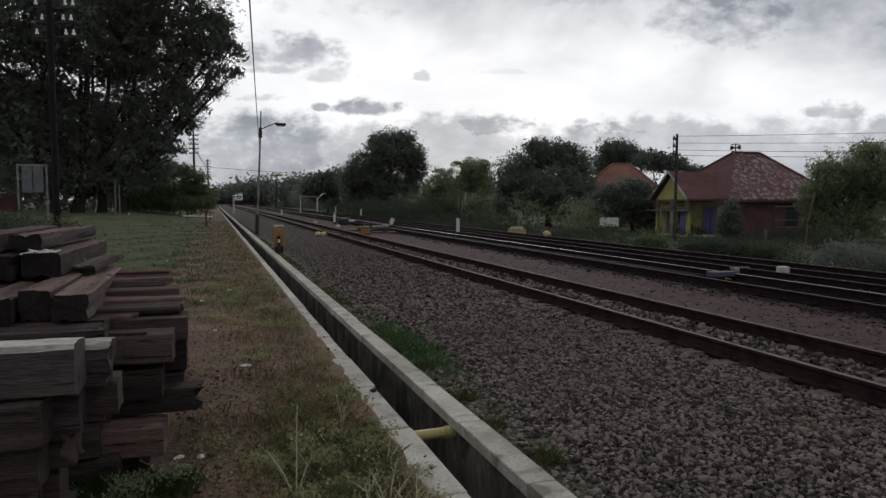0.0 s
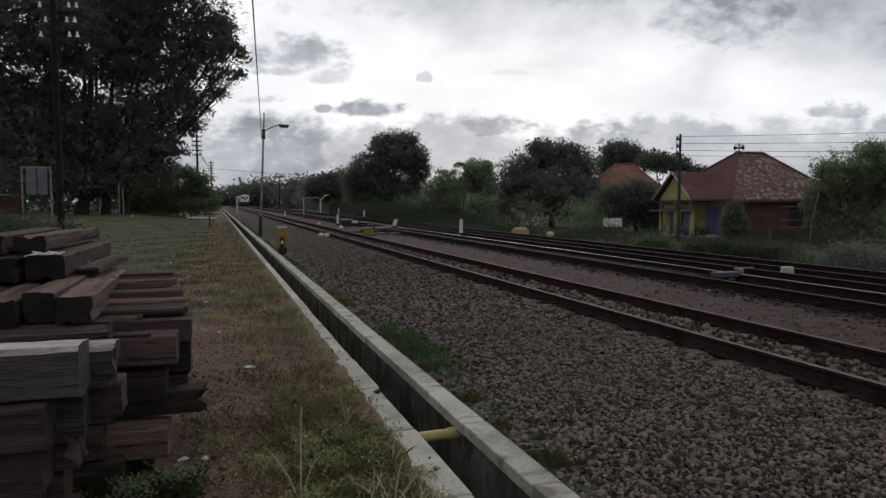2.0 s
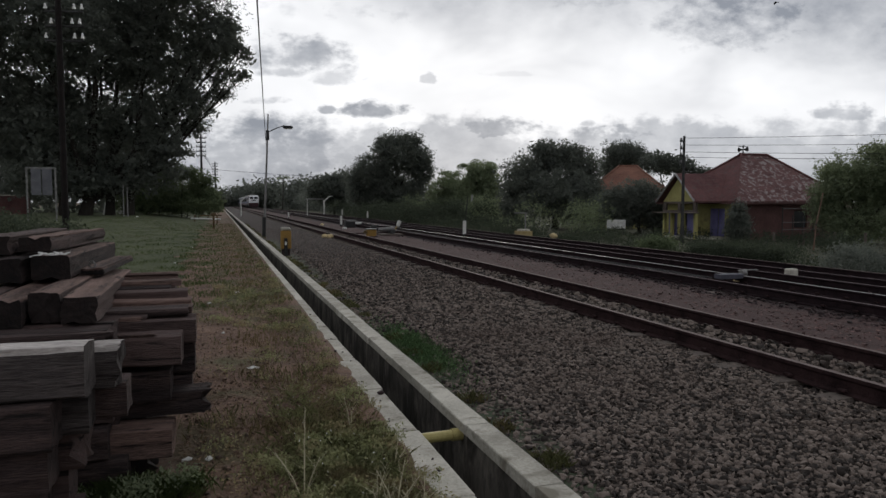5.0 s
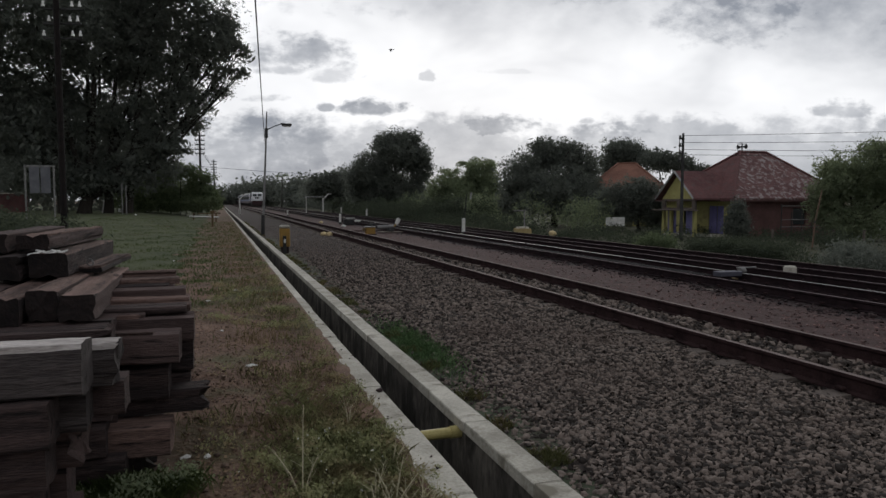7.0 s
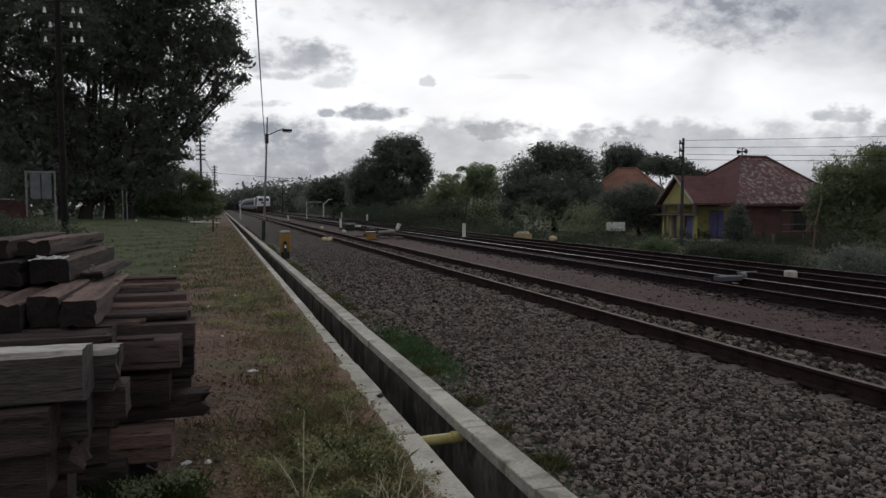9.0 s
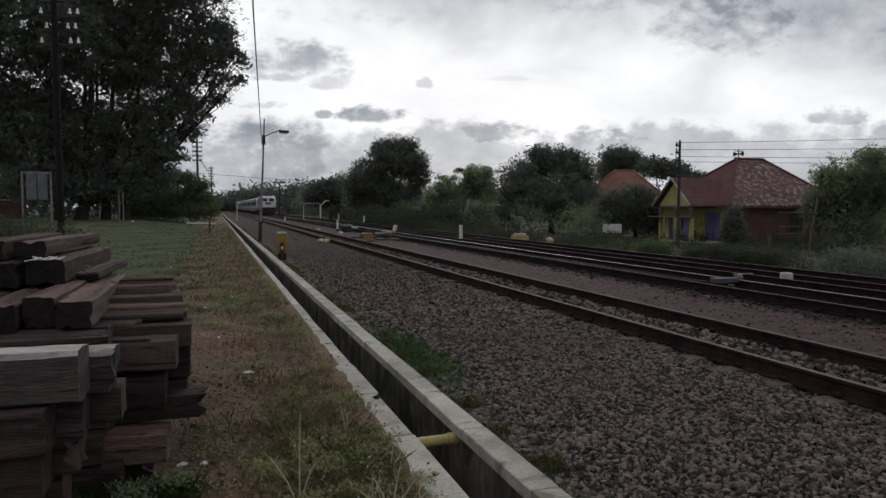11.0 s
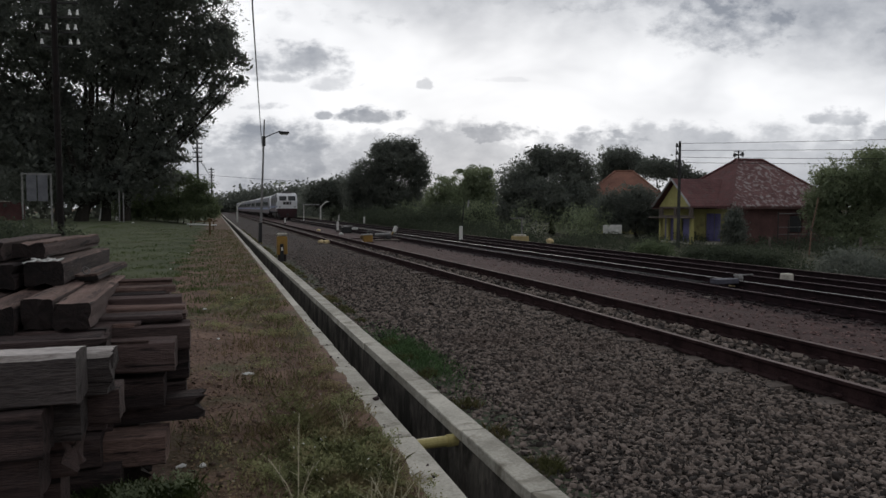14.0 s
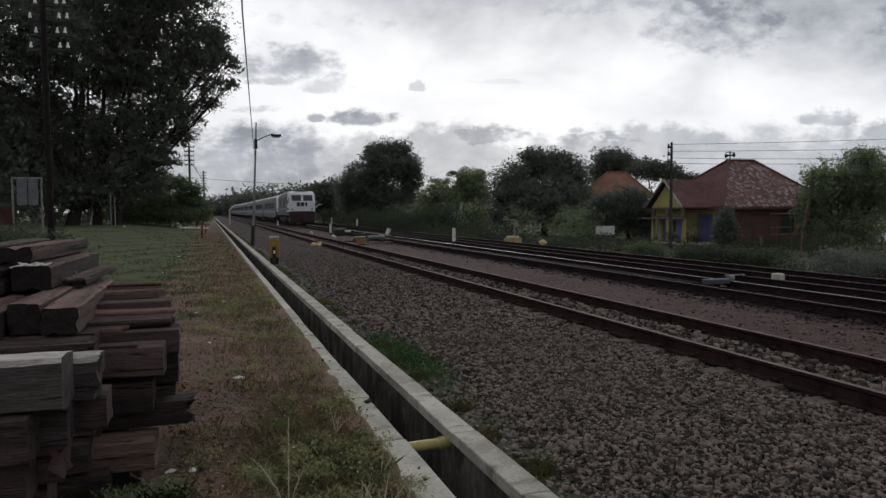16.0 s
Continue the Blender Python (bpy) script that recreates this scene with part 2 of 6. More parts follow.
LEAF_DEEP = material("deep_green_leaves", (0.031, 0.042, 0.03), (0.076, 0.09, 0.062), 0.4, 3, 0.8, bump=0, island=1.0, through_light=(0.1, 0.12, 0.07))
LEAF = material("leaves", (0.063, 0.088, 0.051), (0.165, 0.201, 0.112), 0.4, 3, 0.8, bump=0, island=1.0, through_light=(0.220, 0.268, 0.134))
LEAF_LIGHT = material("light_leaves", (0.1, 0.132, 0.082), (0.235, 0.275, 0.17), 0.4, 3, 0.8, bump=0, island=1.0, through_light=(0.42, 0.47, 0.27))
CHAR = material("dark_end_grain", (0.006, 0.005, 0.005), (0.024, 0.017, 0.016), 5, 40, 0.95, bump=1.0, bump_dist=0.02, thing=0.5)
GRASS = material("grass_blades", (0.058, 0.066, 0.028), (0.14, 0.142, 0.062), 0.8, 6, 0.8, bump=0, island=0.9, third=(0.18, 0.128, 0.07), third_scale=0.9, third_cut=(0.45, 0.62), through_light=(0.13, 0.135, 0.055))
DRY = material("dry_stalks", (0.36, 0.33, 0.22), (0.6, 0.55, 0.4), 2, 20, 0.85, bump=0, island=0.6)
YELLOW = material("faded_yellow_paint", (0.2, 0.115, 0.028), (0.32, 0.19, 0.048), 3, 30, 0.6, bump=0.15, third=(0.15, 0.09, 0.04), third_scale=4, third_cut=(0.55, 0.75))
BLACK = material("black_paint", (0.012, 0.012, 0.012), (0.03, 0.03, 0.03), 4, 40, 0.6, bump=0.1)
WHITE = material("dirty_white_paint", (0.42, 0.42, 0.4), (0.7, 0.7, 0.67), 3, 30, 0.7, bump=0.15, thing=0.3)
GALV = material("galvanised_steel", (0.13, 0.128, 0.125), (0.27, 0.265, 0.26), 4, 40, 0.6, 0.4, 0.1)
IRON = material("dark_iron", (0.025, 0.025, 0.026), (0.07, 0.07, 0.07), 4, 40, 0.65, 0.3, 0.15)
PVC = material("yellowed_pvc", (0.34, 0.29, 0.11), (0.5, 0.43, 0.18), 4, 40, 0.5, bump=0.05)
WALL_Y = material("yellow_house_paint", (0.32, 0.29, 0.115), (0.46, 0.425, 0.17), 1.0, 20, 0.85, bump=0.1, third=(0.24, 0.215, 0.1), third_scale=1.0, third_cut=(0.5, 0.75))
WALL_R = material("red_brick_wall", (0.08, 0.042, 0.04), (0.155, 0.082, 0.075), 1.0, 12, 0.9, bump=0.4)
BLUE = material("violet_blue_paint", (0.13, 0.12, 0.27), (0.21, 0.2, 0.4), 1.5, 25, 0.6, bump=0.1)
TILE_RED = material("red_clay_tiles", (0.078, 0.036, 0.037), (0.16, 0.073, 0.071), 0.9, 9, 0.88, bump=0.5, bump_dist=0.03, third=(0.11, 0.07, 0.067), third_scale=2.6, third_cut=(0.5, 0.7))
TILE_PALE = material("lichened_clay_tiles", (0.085, 0.042, 0.043), (0.175, 0.092, 0.088), 1.3, 9, 0.9, bump=0.5, bump_dist=0.03, third=(0.27, 0.23, 0.225), third_scale=2.9, third_cut=(0.5, 0.6))
TILE_ORANGE = material("orange_clay_tiles", (0.13, 0.064, 0.047), (0.25, 0.12, 0.085), 0.8, 9, 0.85, bump=0.5)
CONC_ROOF = material("grey_sheet", (0.2, 0.2, 0.2), (0.36, 0.36, 0.36), 1.0, 14, 0.7, bump=0.2)
PAPER = material("litter_paper", (0.55, 0.55, 0.53), (0.75, 0.75, 0.72), 9, 60, 0.8, bump=0.3)
GLASS = gloss("dark_glass", (0.02, 0.024, 0.028), 0.08)
LOCO_WHITE = material("loco_white_paint", (0.66, 0.67, 0.69), (0.8, 0.81, 0.83), 0.8, 20, 0.4, bump=0, spec=0.4)
LOCO_RED = material("loco_dark_red_paint", (0.025, 0.009, 0.011), (0.05, 0.017, 0.02), 1.0, 20, 0.5, bump=0)
LOCO_BLUE = material("train_blue_stripe", (0.04, 0.07, 0.18), (0.07, 0.11, 0.26), 1.0, 20, 0.4, bump=0)
# silver sides with their shade put into a darker blue-grey
COACH_SHADED = material("coach_shaded_silver", (0.1, 0.106, 0.12), (0.155, 0.162, 0.18), 0.8, 20, 0.7, bump=0, spec=0.15)
COACH_ROOF = material("coach_roof", (0.4, 0.4, 0.42), (0.55, 0.55, 0.57), 0.8, 20, 0.5, bump=0)
UNDER = material("underframe_grime", (0.018, 0.016, 0.015), (0.045, 0.04, 0.036), 2, 20, 0.85, 0.2, 0.2)

# ---- mesh helpers ----


class Geo:
    """Vertices and faces of one part."""

    def __init__(self):
        self.v, self.f, self.mi = [], [], []

    def face(self, pts, mi=0):
        n = len(self.v)
        self.v += [tuple(p) for p in pts]
        self.f.append(tuple(range(n, n + len(pts))))
        self.mi.append(mi)

    def box(self, cx, cy, cz, sx, sy, sz, bevel=0.0, m=None):
        """A box, with chamfered edges if bevel is given."""
        hx, hy, hz = sx / 2, sy / 2, sz / 2
        b = min(bevel, hx * 0.8, hy * 0.8, hz * 0.8)
        bm = bmesh.new()
        bmesh.ops.create_cube(bm, size=1, matrix=Matrix.Diagonal((sx, sy, sz, 1)))
        if b > 0:
            bmesh.ops.bevel(bm, geom=bm.edges[:], offset=b, segments=1, affect="EDGES", profile=0.5)
        n = len(self.v)
        off = Vector((cx, cy, cz))
        for i, q in enumerate(bm.verts):
            q.index = i
            p = q.co + off
            self.v.append(tuple(m @ p if m else p))
        for q in bm.faces:
            self.f.append(tuple(n + w.index for w in q.verts))
            self.mi.append(0)
        bm.free()
        return self

    def tube(self, path, radii, n=8, caps=True):
        path = [Vector(p) for p in path]
        if not isinstance(radii, (list, tuple)):
            radii = [radii] * len(path)
        base = len(self.v)
        for i, p in enumerate(path):
            d = (path[min(i + 1, len(path) - 1)] - path[max(i - 1, 0)]).normalized()
            a = d.cross(Vector((0, 0, 1)) if abs(d.z) < 0.9 else Vector((1, 0, 0))).normalized()
            c = d.cross(a)
            for k in range(n):
                w = 2 * math.pi * k / n
                self.v.append(tuple(p + (a * math.cos(w) + c * math.sin(w)) * radii[i]))
        for i in range(len(path) - 1):
            for k in range(n):
                k2 = (k + 1) % n
                self.f.append((base + i * n + k, base + i * n + k2, base + (i + 1) * n + k2, base + (i + 1) * n + k))
                self.mi.append(0)
        if caps:
            self.f.append(tuple(base + k for k in range(n)))
            self.f.append(tuple(base + (len(path) - 1) * n + k for k in reversed(range(n))))
            self.mi += [0, 0]
        return self

    def prism(self, profile, y0, y1, mis=None):
        """A profile of (x, z) points drawn out along y."""
        n, b = len(profile), len(self.v)
        self.v += [(x, y0, z) for x, z in profile] + [(x, y1, z) for x, z in profile]
        for i in range(n):
            j = (i + 1) % n
            self.f.append((b + i, b + j, b + n + j, b + n + i))
            self.mi.append(mis[i] if mis else 0)
        self.f.append(tuple(b + i for i in reversed(range(n))))
        self.f.append(tuple(b + n + i for i in range(n)))
        self.mi += [0, 0]
        return self

    def mesh(self, name, mats):
        me = bpy.data.meshes.new(name)
        me.from_pydata(self.v, [], self.f)
        for m in mats:
            me.materials.append(m)
        if len(mats) > 1:
            me.polygons.foreach_set("material_index", self.mi)
        bm = bmesh.new()
        bm.from_mesh(me)
        bmesh.ops.recalc_face_normals(bm, faces=bm.faces[:])
        bm.to_mesh(me)
        bm.free()
        return me


def part(name, geo, mat, parent=None, label="", m=None):
    mats = mat if isinstance(mat, (list, tuple)) else [mat]
    ob = new(name, geo.mesh(name, mats) if isinstance(geo, Geo) else geo)
    if parent is not None:
        ob.parent = parent
    if m is not None:
        ob.matrix_basis = m
    if label:
        ob["label"] = label
    return ob


def thing(name, x, y, z, rz, label, category, group="", kind=""):
    ob = new(name)
    ob.empty_display_size = 0.2
    ob.matrix_basis = pose(x, y, z, 0, 0, rz)
    return tagged(ob, label, category, group, kind)


def poly_mesh(name, verts, faces, mat, smooth=False):
    """A mesh of many alike faces from arrays; faces: (n, 3) or (n, 4)."""
    me = bpy.data.meshes.new(name)
    verts, faces = np.asarray(verts, np.float32), np.asarray(faces, np.int32)
    k = faces.shape[1]
    me.vertices.add(len(verts))
    me.vertices.foreach_set("co", verts.ravel())
    me.loops.add(faces.size)
    me.loops.foreach_set("vertex_index", faces.ravel())
    me.polygons.add(len(faces))
    me.polygons.foreach_set("loop_start", np.arange(0, faces.size, k, dtype=np.int32))
    me.polygons.foreach_set("loop_total", np.full(len(faces), k, np.int32))
    me.update(calc_edges=True)
    me.validate()
    me.materials.append(mat)
    return me


def soft_noise(p, scale, seed):
    """Cheap smooth noise of about -1 to 1 on an array of places."""
    r = np.random.RandomState(seed)
    out = np.zeros(len(p))
    for i in range(6):
        k = r.normal(size=p.shape[1])
        k = k / np.linalg.norm(k) * (0.6 + 0.9 * r.rand()) / scale * 2 * math.pi
        out += np.sin(p @ k + r.rand() * 6.28)
    return out / 3.0


# ---- ground ----
def ground_height(x, y):
    x, y = np.asarray(x, float), np.asarray(y, float)
    z = np.interp(x, [-400, -30, -6, 1.265, 1.28, 2.0, 2.03, 4.4, 14.6, 18.5, 24, 400], [0.8, 0.8, 0.55, 0, -0.75, -0.75, -0.1, -0.08, -0.08, -0.95, -1.0, -1.0])
    left = np.clip((-0.5 - x) / 6, 0, 1) * np.clip((y - 14) / 30, 0, 1)
    return np.where(x < 1.27, 0.6 * left, z)


def bumpy(x, y, amount):
    p = np.stack([x, y], 1)
    return amount * (0.6 * soft_noise(p, 2.2, 3) + 0.4 * soft_noise(p, 0.6, 4))


def sheet(name, xs, ys, height, mat, kind_label, category):
    gx, gy = np.meshgrid(xs, ys)
    x, y = gx.ravel(), gy.ravel()
    z = height(x, y)
    nx, ny = len(xs), len(ys)
    i = (np.arange(ny - 1)[:, None] * nx + np.arange(nx - 1)[None, :]).ravel()
    me = poly_mesh(name, np.stack([x, y, z], 1), np.stack([i, i + 1, i + nx + 1, i + nx], 1), mat)
    return tagged(new(name, me), kind_label, category, kind="structure")


def ground_z(x, y):
    x = np.asarray(x, float)
    y = np.asarray(y, float)
    soft = np.clip((1.05 - x) / 0.5, 0, 1) * (np.abs(x) < 40)
    # loose soil creeps over the outer edge of the coping
    creep = np.clip((x - 0.98) / 0.1, 0, 1) * (x < 1.27) * (0.012 - (x - 1.1) * 0.16 + 0.004 * soft_noise(np.stack([x, y], 1), 0.55, 15) * (y < 15) + 0.024 * np.clip((y - 3) / 9, 0, 1))
    return ground_height(x, y) + bumpy(x, y, 0.028) * soft + creep


left_xs = np.concatenate([[-3000, -800, -250, -90, -50], np.arange(-30, -6, 1.0), np.arange(-6, 1.0, 0.12), [1.0, 1.05, 1.1, 1.14, 1.18, 1.22, 1.265, 1.28, 2.0, 2.03, 4.4, 9, 14.6]])
right_xs = np.array([18.5, 21, 24, 40, 90, 250, 800, 3000.0])
all_ys = np.concatenate([[-400, -100, -30, -10], np.arange(-4, 16, 0.14), np.arange(16, 60, 0.8), np.arange(60, 140, 6), [160, 220, 320, 500, 900, 1600, 3000]])
sheet("ground", np.concatenate([left_xs, right_xs]), all_ys, ground_z, SOIL, "brown trodden soil and thin grass beside the drain", "ground")
LAWN = material("lawn_soil", (0.038, 0.052, 0.022), (0.078, 0.09, 0.04), 0.5, 12, 0.95, bump=1.0, bump_dist=0.05, third=(0.07, 0.064, 0.034), third_scale=0.4, third_cut=(0.55, 0.75))
sheet("lawn", np.concatenate([[-90, -60, -40, -28], np.arange(-20, 0.7, 0.4)]), np.concatenate([np.arange(11, 40, 0.5), np.arange(40, 90, 2), [100, 120, 150, 200]]),
      lambda x, y: ground_z(x, y) - 0.03 + 0.055 * np.clip((y - 12) / 4 + 0.3 * soft_noise(np.stack([x, y], 1), 1.5, 17), 0, 1) * np.clip((-0.3 - x) / 1.2, 0, 1), LAWN, "short green lawn under the large tree", "grass")
sheet("verge", np.concatenate([np.arange(14.7, 24, 0.5), [30, 45, 70, 120, 400]]), np.concatenate([[-100, -30], np.arange(-4, 80, 1.0), [100, 150, 250, 500]]),
      lambda x, y: ground_height(x, y) + 0.03 + 0.05 * (soft_noise(np.stack([x, y], 1), 1.7, 9) + 1.2) * np.clip((x - 14.7) * 2, 0, 1), VERGE, "weedy dark soil bank behind the tracks", "ground")


def ballast_z(x, y):
    x, y = np.asarray(x, float), np.asarray(y, float)
    z = np.interp(x, [2.0, 2.3, 4.2, 4.8, 5.1, 5.35, 5.5, 6.05, 6.2, 6.5, 6.9, 7.5, 8.4, 8.8, 14.2, 14.9, 15.6], [-0.05, -0.03, 0.03, 0.05, 0.015, 0.04, 0.085, 0.085, 0.03, 0.0, 0.04, 0.03, 0.02, 0.03, 0.03, -0.05, -0.25])
    return z + 0.012 * soft_noise(np.stack([x, y], 1), 1.1, 12)


sheet("ballast_bed", np.concatenate([np.arange(2.0, 8, 0.1), np.arange(8, 15.7, 0.2)]), np.concatenate([[-60, -20], np.arange(-2, 30, 0.2), np.arange(30, 90, 1.5), np.arange(90, 400, 20), [600, 1200]]),
      ballast_z, BALLAST, "grey-brown crushed stone ballast under the tracks", "ballast")

sheet("dusty_ballast", np.arange(6.5, 8.95, 0.12), np.concatenate([np.arange(-6, 40, 0.25), np.arange(40, 120, 3), [200, 400]]),
      lambda x, y: ballast_z(x, y) + 0.016 - 0.06 * np.clip(np.abs(x - 7.7) - 0.95 + 0.12 * soft_noise(np.stack([x, y], 1), 1.3, 16), 0, 1), DUSTY, "reddish dusty ballast between the two tracks", "ballast")
sheet("stained_ballast", np.arange(8.5, 14.0, 0.15), np.concatenate([np.arange(-10, 40, 0.3), np.arange(40, 120, 3), [200, 400]]),
      lambda x, y: ballast_z(x, y) + 0.006 - 0.05 * np.clip(np.abs(x - 11.2) - 2.75 + 0.12 * soft_noise(np.stack([x, y], 1), 1.5, 14), 0, 1), OILY, "dark oil-stained ballast under the used tracks", "ballast")

MOSS = material("mossy_dirt", (0.028, 0.031, 0.02), (0.078, 0.08, 0.055), 3, 26, 0.95, bump=1.0, bump_dist=0.03, third=(0.04, 0.056, 0.03), third_scale=1.2, third_cut=(0.45, 0.65))
sheet("mossy_edge", np.arange(2.0, 2.75, 0.07), np.arange(2, 34, 0.2),
      lambda x, y: ballast_z(x, y) + 0.012 - 0.12 * np.clip(x - 2.32 + 0.14 * soft_noise(np.stack([x, y], 1), 1.4, 18) + 0.1 * np.clip((7 - y) / 3, 0, 1), 0, 1), MOSS, "mossy dirt strip between drain coping and stones", "ground")

# ---- drain ----
drain = tagged(new("drain"), "open concrete drain with pale coping beside the ballast", "drain", kind="structure")
# walls and floor share one masonry, darker than the coping
part("left_wall", Geo().box(1.28, 98, -0.40, 0.20, 204, 0.64), DRAIN_MASONRY, drain)
part("right_wall", Geo().box(1.90, 98, -0.40, 0.16, 204, 0.64), DRAIN_MASONRY, drain)
part("channel_floor", Geo().box(1.6, 98, -0.68, 0.44, 204, 0.08), DRAIN_MASONRY, drain, "dark channel bottom")


def coping_mesh(width, length, seed):
    g = Geo()
    g.box(0, 0, -0.045, width, length - 0.007, 0.09, 0.007)
    r = random.Random(seed)
    g.v = [(x + r.uniform(-0.006, 0.006), y + r.uniform(-0.004, 0.004), z + r.uniform(-0.004, 0.004)) for x, y, z in g.v]
    return g.mesh("coping_slab", [CONCRETE])


for side_x, wide in ((1.28, 0.245), (1.89, 0.20)):
    kinds = [coping_mesh(wide, 1.24, s) for s in range(5)]
    rr = random.Random(int(side_x * 100))
    for i in range(-16, 64):
        ob = part("coping_slab", kinds[rr.randrange(5)], CONCRETE, drain)
        ob.matrix_basis = pose(side_x + rr.uniform(-0.008, 0.008), 4.99 + 1.24 * (i - 3.5), rr.uniform(-0.002, 0.002), rr.uniform(-0.1, 0.1), rr.uniform(-0.2, 0.2), rr.uniform(-0.12, 0.12))
    part("far_coping", Geo().box(side_x, 140, -0.045, wide, 120.2, 0.09, 0.01), CONCRETE, drain)

pipe = thing("drain_pipe", 1.55, 5.14, -0.13, 0, "yellowed plastic pipe laid across the concrete drain", "pipe")
part("pipe", Geo().tube([(-0.26, 0, 0), (0.27, 0.03, 0)], 0.042, 14), PVC, pipe)
part("socket", Geo().tube([(0.18, 0.025, 0), (0.29, 0.032, 0)], 0.05, 14), PVC, pipe)

# ---- tracks ----
RAIL = [(-0.033, 0.0), (0.033, 0.0), (0.033, -0.03), (0.009, -0.05), (0.009, -0.14), (0.06, -0.155), (0.06, -0.17), (-0.06, -0.17), (-0.06, -0.155), (-0.009, -0.14), (-0.009, -0.05), (-0.033, -0.03)]
sleeper_me = Geo().prism([(-0.12, -0.14), (0.12, -0.14), (0.1, 0.06), (-0.1, 0.06)], -1.0, 1.0).mesh("sleeper", [SLEEPER_C])
clip_me = Geo().box(0, 0, 0.012, 0.05, 0.09, 0.03, 0.008).mesh("rail_clip", [RUST])


def track(x, near, far, heads, body_mat, label, sunk=0.0):
    t = tagged(new("railway_track"), label, "railway track", group="railway tracks", kind="structure")
    for side, head in zip((-0.566, 0.566), heads):
        part("rail", Geo().prism([(x + side + a, 0.22 + b) for a, b in RAIL], -40, 900, [1] + [0] * 11), [body_mat, head], t)
    n = int((far - near) / 0.6)
    rr = random.Random(int(x * 10))
    for i in range(n):
        y = near + 0.6 * i
        s = part("sleeper", sleeper_me, SLEEPER_C, t)
        s.matrix_basis = pose(x + rr.uniform(-0.03, 0.03), y + rr.uniform(-0.03, 0.03), 0.005 - sunk + rr.uniform(-0.02, 0.01), 0, 0, 90 + rr.uniform(-1, 1))
        if y < 22:
            for side in (-0.566, 0.566):
                for k in (-1, 1):
                    c = part("rail_clip", clip_me, RUST, t)
                    c.matrix_basis = pose(x + side + k * 0.075, y, 0.085)
    rest = Geo()
    for i in range(int((260 - far) / 0.6)):
        rest.box(x, far + 0.6 * (i + 0.5), -0.02, 2.0, 0.22, 0.2)
    ob = part("far_sleepers", rest, SLEEPER_C, t)
    ob["kind"] = "stuff"
    return t


track(5.765, 1.0, 70, (STEEL, STEEL), RUST, "rusty narrow-gauge railway track half buried in ballast")
track(9.77, 5.0, 70, (DULL_STEEL, BRIGHT_STEEL), DARK_RUST, "used narrow-gauge railway track with shiny rail heads", 0.045)
track(12.96, 6.0, 70, (DULL_STEEL, STEEL), DARK_RUST, "rusty narrow-gauge railway track beside the hedge", 0.045)
spare = tagged(new("spare_rail"), "dark spare rail lying between the two used tracks", "rail", kind="structure")
part("rail", Geo().prism([(11.55 + a, 0.2 + b) for a, b in RAIL], -20, 46, [1] + [0] * 11), [DARK_RUST, DULL_STEEL], spare)

